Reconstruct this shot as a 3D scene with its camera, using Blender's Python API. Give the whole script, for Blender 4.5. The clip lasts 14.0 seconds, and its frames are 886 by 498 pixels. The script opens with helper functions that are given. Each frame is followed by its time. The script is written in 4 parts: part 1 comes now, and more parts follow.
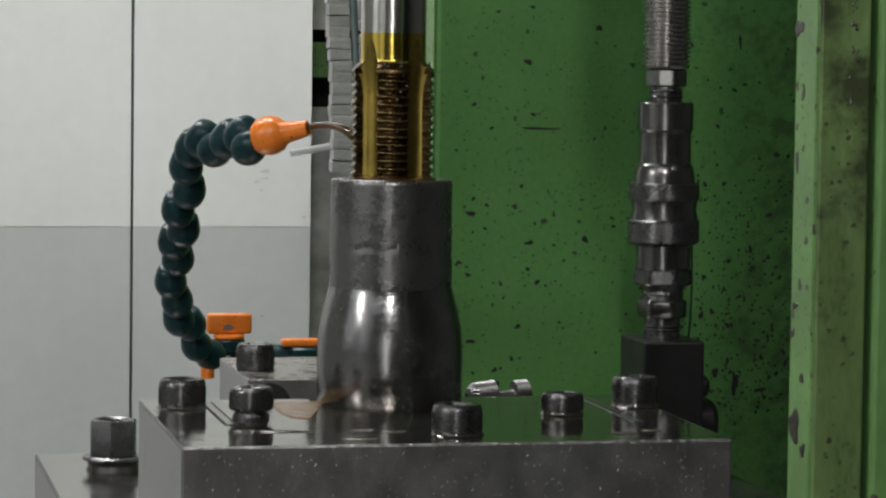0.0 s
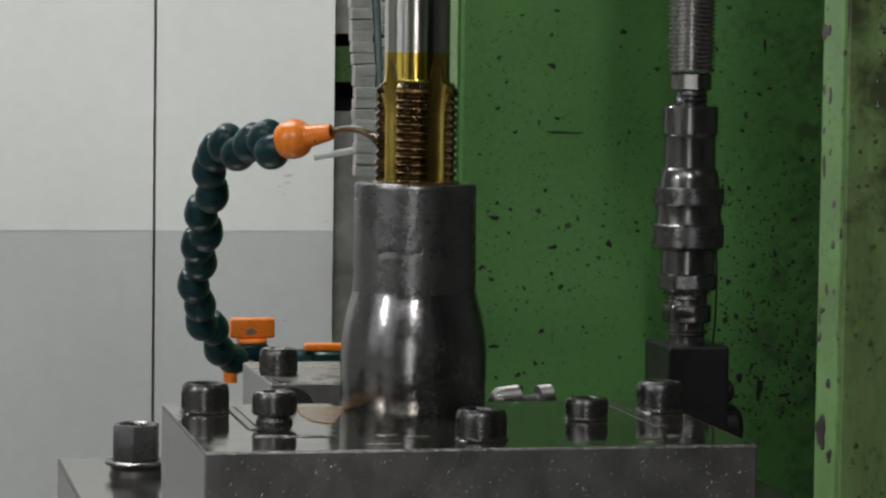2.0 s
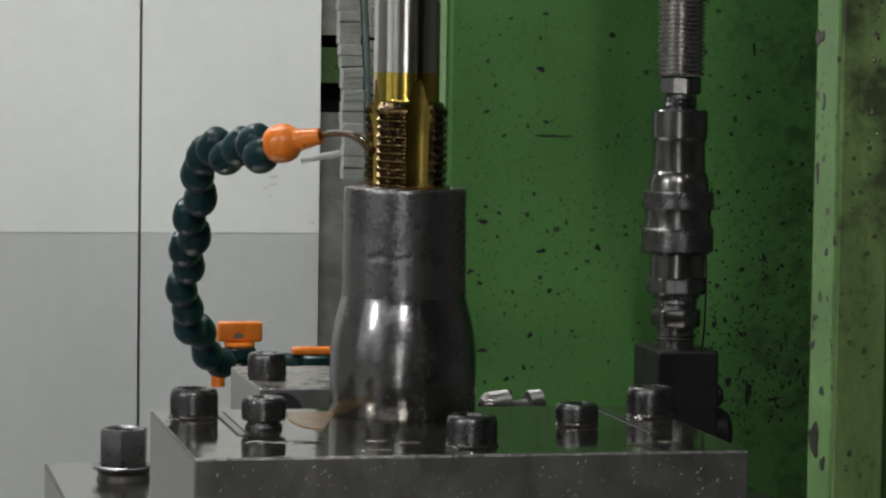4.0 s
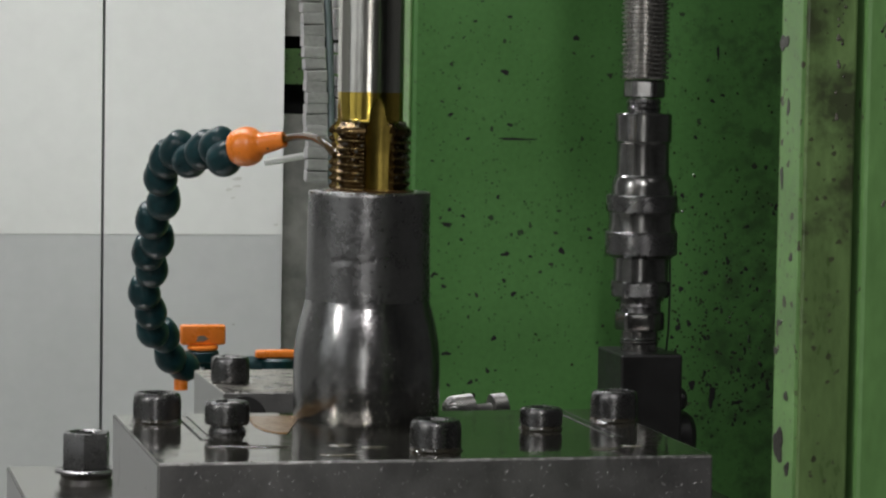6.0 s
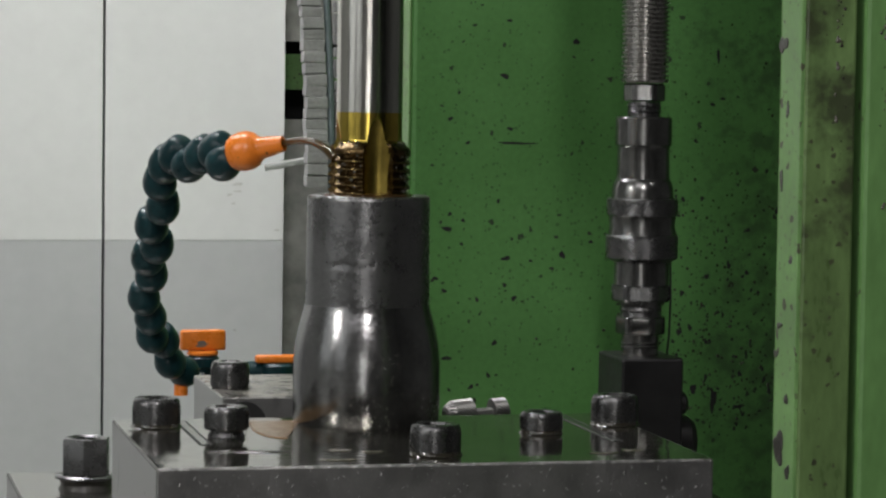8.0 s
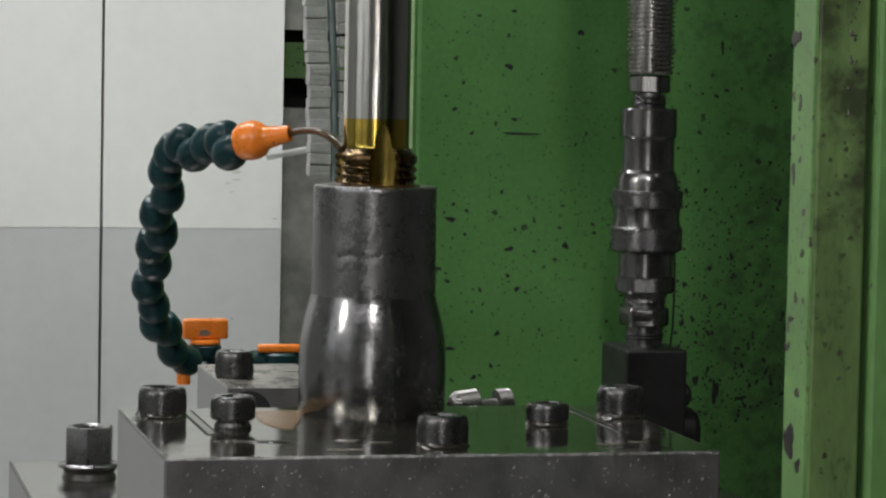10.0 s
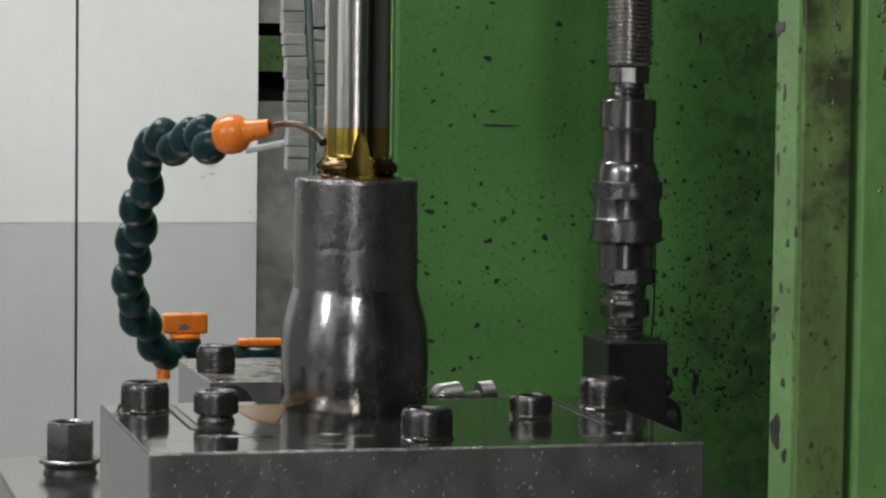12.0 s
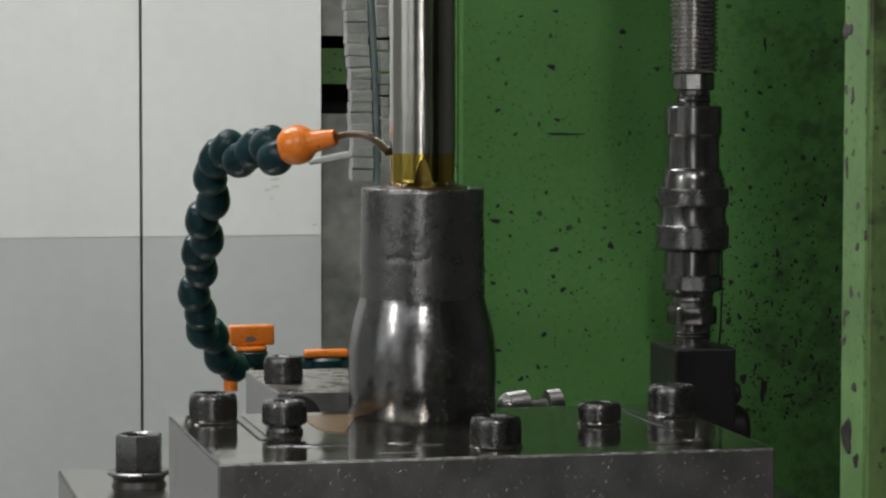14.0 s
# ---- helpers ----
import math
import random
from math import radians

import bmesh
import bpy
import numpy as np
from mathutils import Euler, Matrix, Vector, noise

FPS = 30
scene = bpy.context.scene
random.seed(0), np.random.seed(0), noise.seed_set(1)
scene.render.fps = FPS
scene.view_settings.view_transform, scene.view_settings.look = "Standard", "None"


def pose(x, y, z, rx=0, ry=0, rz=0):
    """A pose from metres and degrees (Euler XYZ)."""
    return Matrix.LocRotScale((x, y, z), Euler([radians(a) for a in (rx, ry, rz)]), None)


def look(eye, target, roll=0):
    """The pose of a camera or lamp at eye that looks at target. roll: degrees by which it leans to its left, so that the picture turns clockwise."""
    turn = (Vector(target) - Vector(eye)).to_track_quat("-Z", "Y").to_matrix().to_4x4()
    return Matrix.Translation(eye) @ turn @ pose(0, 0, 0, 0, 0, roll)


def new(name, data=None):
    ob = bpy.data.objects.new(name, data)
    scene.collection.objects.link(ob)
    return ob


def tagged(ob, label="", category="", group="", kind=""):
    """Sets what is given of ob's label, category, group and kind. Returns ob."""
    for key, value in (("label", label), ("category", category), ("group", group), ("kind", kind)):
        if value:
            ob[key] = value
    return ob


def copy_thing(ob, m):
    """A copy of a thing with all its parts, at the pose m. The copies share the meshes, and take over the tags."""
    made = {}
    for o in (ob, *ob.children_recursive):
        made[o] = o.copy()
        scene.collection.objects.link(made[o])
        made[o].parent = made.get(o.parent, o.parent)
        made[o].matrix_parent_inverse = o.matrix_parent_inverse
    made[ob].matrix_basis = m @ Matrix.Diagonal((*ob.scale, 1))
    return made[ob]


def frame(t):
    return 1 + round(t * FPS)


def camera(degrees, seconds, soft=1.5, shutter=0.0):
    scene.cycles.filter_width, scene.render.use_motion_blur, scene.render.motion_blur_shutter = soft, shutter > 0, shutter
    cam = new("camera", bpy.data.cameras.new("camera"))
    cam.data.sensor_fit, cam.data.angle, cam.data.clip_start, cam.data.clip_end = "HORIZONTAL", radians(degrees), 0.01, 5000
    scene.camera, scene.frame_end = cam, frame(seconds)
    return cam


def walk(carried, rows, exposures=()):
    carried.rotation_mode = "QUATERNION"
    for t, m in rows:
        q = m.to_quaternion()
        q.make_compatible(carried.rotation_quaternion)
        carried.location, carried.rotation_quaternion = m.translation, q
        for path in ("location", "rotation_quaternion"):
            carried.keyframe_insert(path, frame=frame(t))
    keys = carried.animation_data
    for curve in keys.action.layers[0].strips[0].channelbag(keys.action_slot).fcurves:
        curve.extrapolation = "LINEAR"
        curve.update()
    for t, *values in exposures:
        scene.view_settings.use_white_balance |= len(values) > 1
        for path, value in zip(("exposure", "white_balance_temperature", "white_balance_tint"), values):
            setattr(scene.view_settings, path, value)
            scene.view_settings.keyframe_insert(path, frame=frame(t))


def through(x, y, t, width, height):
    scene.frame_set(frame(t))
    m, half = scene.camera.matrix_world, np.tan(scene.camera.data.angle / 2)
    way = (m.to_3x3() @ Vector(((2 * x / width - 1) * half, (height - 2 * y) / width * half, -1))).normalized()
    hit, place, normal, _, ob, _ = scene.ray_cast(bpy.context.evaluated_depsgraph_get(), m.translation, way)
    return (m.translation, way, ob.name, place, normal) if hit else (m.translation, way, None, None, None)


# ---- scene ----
# ---------------------------------------------------------------- camera
cam = camera(18.0, 14.0, 2.35)
# seconds, x, y, z, pitch, roll, yaw (degrees)
PATH = [
    (0.0, -0.2945, -1.4696, 1.1802, -3.701, 0.775, -12.399),
    (0.5, -0.2954, -1.4692, 1.1798, -3.715, 0.650, -12.154),
    (1.0, -0.2950, -1.4664, 1.1795, -3.686, 0.850, -12.017),
    (1.5, -0.2944, -1.4653, 1.1795, -3.624, 0.855, -11.971),
    (2.0, -0.2947, -1.4638, 1.1795, -3.607, 0.797, -11.961),
    (2.5, -0.2957, -1.4623, 1.1800, -3.590, 0.838, -11.936),
    (3.0, -0.2964, -1.4613, 1.1813, -3.582, 0.705, -11.961),
    (5.5, -0.2991, -1.4531, 1.1833, -3.703, 1.200, -12.986),
    (6.0, -0.2976, -1.4549, 1.1844, -3.625, 0.953, -13.090),
    (6.5, -0.2961, -1.4532, 1.1832, -3.558, 0.562, -13.150),
    (7.0, -0.2944, -1.4508, 1.1822, -3.554, 0.517, -13.193),
    (7.5, -0.2941, -1.4516, 1.1825, -3.553, 0.750, -13.152),
    (8.0, -0.2951, -1.4520, 1.1832, -3.503, 0.803, -13.027),
    (10.5, -0.3061, -1.4490, 1.1849, -3.795, 1.251, -13.395),
    (11.0, -0.3068, -1.4504, 1.1854, -3.834, 1.147, -13.663),
    (11.5, -0.3079, -1.4504, 1.1854, -3.824, 0.909, -13.834),
    (12.0, -0.3107, -1.4461, 1.1843, -3.890, 0.756, -13.912),
    (12.5, -0.3129, -1.4450, 1.1859, -3.999, 0.698, -13.979),
    (13.0, -0.3162, -1.4412, 1.1856, -3.992, 0.339, -13.598),
    (13.5, -0.3153, -1.4418, 1.1844, -3.616, 0.133, -13.005),
    (14.0, -0.3125, -1.4436, 1.1818, -3.630, 0.094, -12.635),
]
walk(cam, [(t, pose(x, y, z, 90, 0, yaw) @ pose(0, 0, 0, pitch, 0, 0) @ pose(0, 0, 0, 0, 0, roll)) for t, x, y, z, pitch, roll, yaw in PATH],
     [(0, 0.20), (1, 0.12), (2, 0.09), (3, 0.03), (5.5, 0.21), (6.5, 0.25), (8, 0.25), (10.5, 0.27), (11.5, 0.33), (12.2, 0.36), (13, 0.27), (14, 0.13)])

# ---------------------------------------------------------------- world and lamps
world = bpy.data.worlds.new("hall_air")
scene.world = world
world.use_nodes = True
world.node_tree.nodes["Background"].inputs["Color"].default_value = (0.9, 0.95, 1.0, 1)
world.node_tree.nodes["Background"].inputs["Strength"].default_value = 0.05


def area(name, eye, target, sx, sy, watts, colour=(1, 0.97, 0.92)):
    data = bpy.data.lights.new(name, "AREA")
    data.shape, data.size, data.size_y, data.energy, data.color = "RECTANGLE", sx, sy, watts, colour
    ob = new(name, data)
    ob.matrix_basis = look(eye, target)
    return ob


area("lamp_key", (-0.58, -2.9, 2.75), (0.12, 0.3, 1.05), 0.14, 0.6, 20, (1, 0.96, 0.96))
# unseen tall light, added for a bright streak on the coupling
area("streak_light", (-2.0, -6.9, 1.25), (-2.0, 0, 1.25), 0.25, 2.3, 15, (1, 0.98, 0.97))
# broad unseen fill, added to brighten everything from the left
area("fill_left", (-1.15, -1.7, 2.6), (-0.1, 0.1, 0.95), 1.5, 0.9, 8.0, (1, 0.96, 0.98))
area("lamp_right", (1.15, -2.1, 3.2), (0.15, 0.3, 1.1), 0.16, 0.3, 2.5, (1, 0.98, 0.96))
# unseen fill added to brighten the white enclosure
area("fill_back", (-0.50, 0.72, 2.5), (0.02, 1.33, 1.1), 1.5, 0.12, 31, (1, 0.985, 1.0))
area("lamp_side", (-2.30, -1.05, 2.12), (0, 0, 1.05), 0.07, 0.45, 12, (1, 0.98, 0.95))
# two unseen side lights, added for the streaks along the shank
area("streak_light", (-2.37, -1.85, 1.85), (0, -1.85, 1.85), 1.0, 1.5, 4.0, (0.97, 0.99, 1))
area("streak_light", (-2.37, -0.55, 1.85), (0, -0.55, 1.85), 0.9, 1.5, 4.0, (0.97, 0.99, 1))


# ---------------------------------------------------------------- materials
def mat(name, base, rough=0.5, metal=0.0, vary=0.15, scale=40.0, fine=400.0, bump=0.0, rvary=0.1, spots=None, chips=None, coat=0.0, stretch=(1, 1, 1), spec=0.5, through=0.0, grime=None, relief=None):
    """A surface with two scales of colour change, roughness change, fine relief and, if given, spots (colour, scale, share)."""
    m = bpy.data.materials.new(name)
    m.use_nodes = True
    nt = m.node_tree
    n, l = nt.nodes, nt.links
    b = n["Principled BSDF"]
    b.inputs["Metallic"].default_value = metal
    b.inputs["Coat Weight"].default_value = coat
    b.inputs["Transmission Weight"].default_value = through
    b.inputs["Coat Roughness"].default_value = 0.08
    b.inputs["Specular IOR Level"].default_value = spec
    tc = n.new("ShaderNodeTexCoord")
    mp = n.new("ShaderNodeMapping")
    mp.inputs["Scale"].default_value = stretch
    l.new(tc.outputs["Object"], mp.inputs["Vector"])
    big, small = n.new("ShaderNodeTexNoise"), n.new("ShaderNodeTexNoise")
    for tex, s in ((big, scale), (small, fine)):
        l.new(mp.outputs["Vector"], tex.inputs["Vector"])
        tex.inputs["Scale"].default_value = s
        tex.inputs["Detail"].default_value = 5
    mixn = n.new("ShaderNodeMath")
    mixn.operation = "MULTIPLY_ADD"
    l.new(big.outputs["Fac"], mixn.inputs[0])
    mixn.inputs[1].default_value = 0.65
    half = n.new("ShaderNodeMath")
    half.operation = "MULTIPLY"
    l.new(small.outputs["Fac"], half.inputs[0])
    half.inputs[1].default_value = 0.35
    l.new(half.outputs[0], mixn.inputs[2])
    ramp = n.new("ShaderNodeValToRGB")
    ramp.color_ramp.elements[0].position, ramp.color_ramp.elements[1].position = 0.3, 0.7
    ramp.color_ramp.elements[0].color = (*[c * (1 - vary) for c in base], 1)
    ramp.color_ramp.elements[1].color = (*[min(1, c * (1 + vary)) for c in base], 1)
    l.new(mixn.outputs[0], ramp.inputs["Fac"])
    colour = ramp.outputs["Color"]
    rr = n.new("ShaderNodeMapRange")
    rr.inputs["From Min"].default_value, rr.inputs["From Max"].default_value = 0.3, 0.7
    rr.inputs["To Min"].default_value, rr.inputs["To Max"].default_value = max(0.02, rough - rvary), min(1, rough + rvary)
    l.new(mixn.outputs[0], rr.inputs["Value"])
    l.new(rr.outputs[0], b.inputs["Roughness"])
    height = small.outputs["Fac"]
    for spot_colour, spot_scale, share in spots or ():
        sp = n.new("ShaderNodeTexNoise")
        sp.inputs["Scale"].default_value = spot_scale
        sp.inputs["Detail"].default_value = 3
        sp.inputs["Distortion"].default_value = 0.6
        l.new(tc.outputs["Object"], sp.inputs["Vector"])
        cut = n.new("ShaderNodeMapRange")
        cut.inputs["From Min"].default_value, cut.inputs["From Max"].default_value = share, share + 0.03
        l.new(sp.outputs["Fac"], cut.inputs["Value"])
        mx = n.new("ShaderNodeMix")
        mx.data_type = "RGBA"
        l.new(cut.outputs[0], mx.inputs["Factor"])
        l.new(colour, mx.inputs["A"])
        mx.inputs["B"].default_value = (*spot_colour, 1)
        colour = mx.outputs["Result"]
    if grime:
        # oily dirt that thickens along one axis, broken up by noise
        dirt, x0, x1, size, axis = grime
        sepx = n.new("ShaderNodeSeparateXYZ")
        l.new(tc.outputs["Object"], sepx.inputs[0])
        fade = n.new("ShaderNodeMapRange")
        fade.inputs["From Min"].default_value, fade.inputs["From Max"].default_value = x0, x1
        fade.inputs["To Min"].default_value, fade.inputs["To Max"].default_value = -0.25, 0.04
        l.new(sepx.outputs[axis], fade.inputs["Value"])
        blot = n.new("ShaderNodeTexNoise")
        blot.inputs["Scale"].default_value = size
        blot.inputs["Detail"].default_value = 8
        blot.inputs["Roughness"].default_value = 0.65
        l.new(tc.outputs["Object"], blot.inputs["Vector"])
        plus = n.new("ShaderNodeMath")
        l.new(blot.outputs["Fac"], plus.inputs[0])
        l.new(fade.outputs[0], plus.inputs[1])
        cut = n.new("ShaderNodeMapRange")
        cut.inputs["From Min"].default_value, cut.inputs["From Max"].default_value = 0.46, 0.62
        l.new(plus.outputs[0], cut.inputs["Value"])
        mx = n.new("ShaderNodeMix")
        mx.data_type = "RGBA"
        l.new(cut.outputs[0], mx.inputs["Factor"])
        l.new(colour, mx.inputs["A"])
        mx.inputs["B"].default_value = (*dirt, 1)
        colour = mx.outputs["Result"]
    for chip_colour, chip_scale, size, share in chips or ():
        warp = n.new("ShaderNodeTexNoise")
        warp.inputs["Scale"].default_value = chip_scale * 1.6
        warp.inputs["Detail"].default_value = 3
        l.new(tc.outputs["Object"], warp.inputs["Vector"])
        add = n.new("ShaderNodeVectorMath")
        add.operation = "MULTIPLY_ADD"
        l.new(warp.outputs["Color"], add.inputs[0])
        add.inputs[1].default_value = [0.9 / chip_scale] * 3
        l.new(tc.outputs["Object"], add.inputs[2])
        vor = n.new("ShaderNodeTexVoronoi")
        vor.inputs["Scale"].default_value = chip_scale
        l.new(add.outputs[0], vor.inputs["Vector"])
        sep = n.new("ShaderNodeSeparateColor")
        l.new(vor.outputs["Color"], sep.inputs[0])
        thick = n.new("ShaderNodeTexNoise")
        thick.inputs["Scale"].default_value = 7
        l.new(tc.outputs["Object"], thick.inputs["Vector"])
        lim = n.new("ShaderNodeMapRange")
        lim.inputs["From Min"].default_value, lim.inputs["From Max"].default_value = 1 - share, 1
        lim.inputs["To Min"].default_value, lim.inputs["To Max"].default_value = 0, size
        l.new(sep.outputs[0], lim.inputs["Value"])
        grow = n.new("ShaderNodeMath")
        grow.operation = "MULTIPLY"
        l.new(lim.outputs[0], grow.inputs[0])
        l.new(thick.outputs["Fac"], grow.inputs[1])
        less = n.new("ShaderNodeMath")
        less.operation = "SUBTRACT"
        l.new(grow.outputs[0], less.inputs[0])
        l.new(vor.outputs["Distance"], less.inputs[1])
        cut = n.new("ShaderNodeMapRange")
        cut.inputs["From Min"].default_value, cut.inputs["From Max"].default_value = -0.01, 0.03
        l.new(less.outputs[0], cut.inputs["Value"])
        mx = n.new("ShaderNodeMix")
        mx.data_type = "RGBA"
        l.new(cut.outputs[0], mx.inputs["Factor"])
        l.new(colour, mx.inputs["A"])
        mx.inputs["B"].default_value = (*chip_colour, 1)
        colour = mx.outputs["Result"]
    l.new(colour, b.inputs["Base Color"])
    if bump:
        bp = n.new("ShaderNodeBump")
        bp.inputs["Strength"].default_value = bump
        bp.inputs["Distance"].default_value = 0.001
        l.new(height, bp.inputs["Height"])
        l.new(bp.outputs["Normal"], b.inputs["Normal"])
        if relief:
            # coarser dents or ripples under the fine grain
            swell = n.new("ShaderNodeTexNoise")
            swell.inputs["Scale"].default_value = relief[0]
            swell.inputs["Detail"].default_value = 3
            l.new(tc.outputs["Object"], swell.inputs["Vector"])
            bp2 = n.new("ShaderNodeBump")
            bp2.inputs["Strength"].default_value = relief[1]
            bp2.inputs["Distance"].default_value = 0.002
            l.new(swell.outputs["Fac"], bp2.inputs["Height"])
            l.new(bp2.outputs["Normal"], bp.inputs["Normal"])
    return m


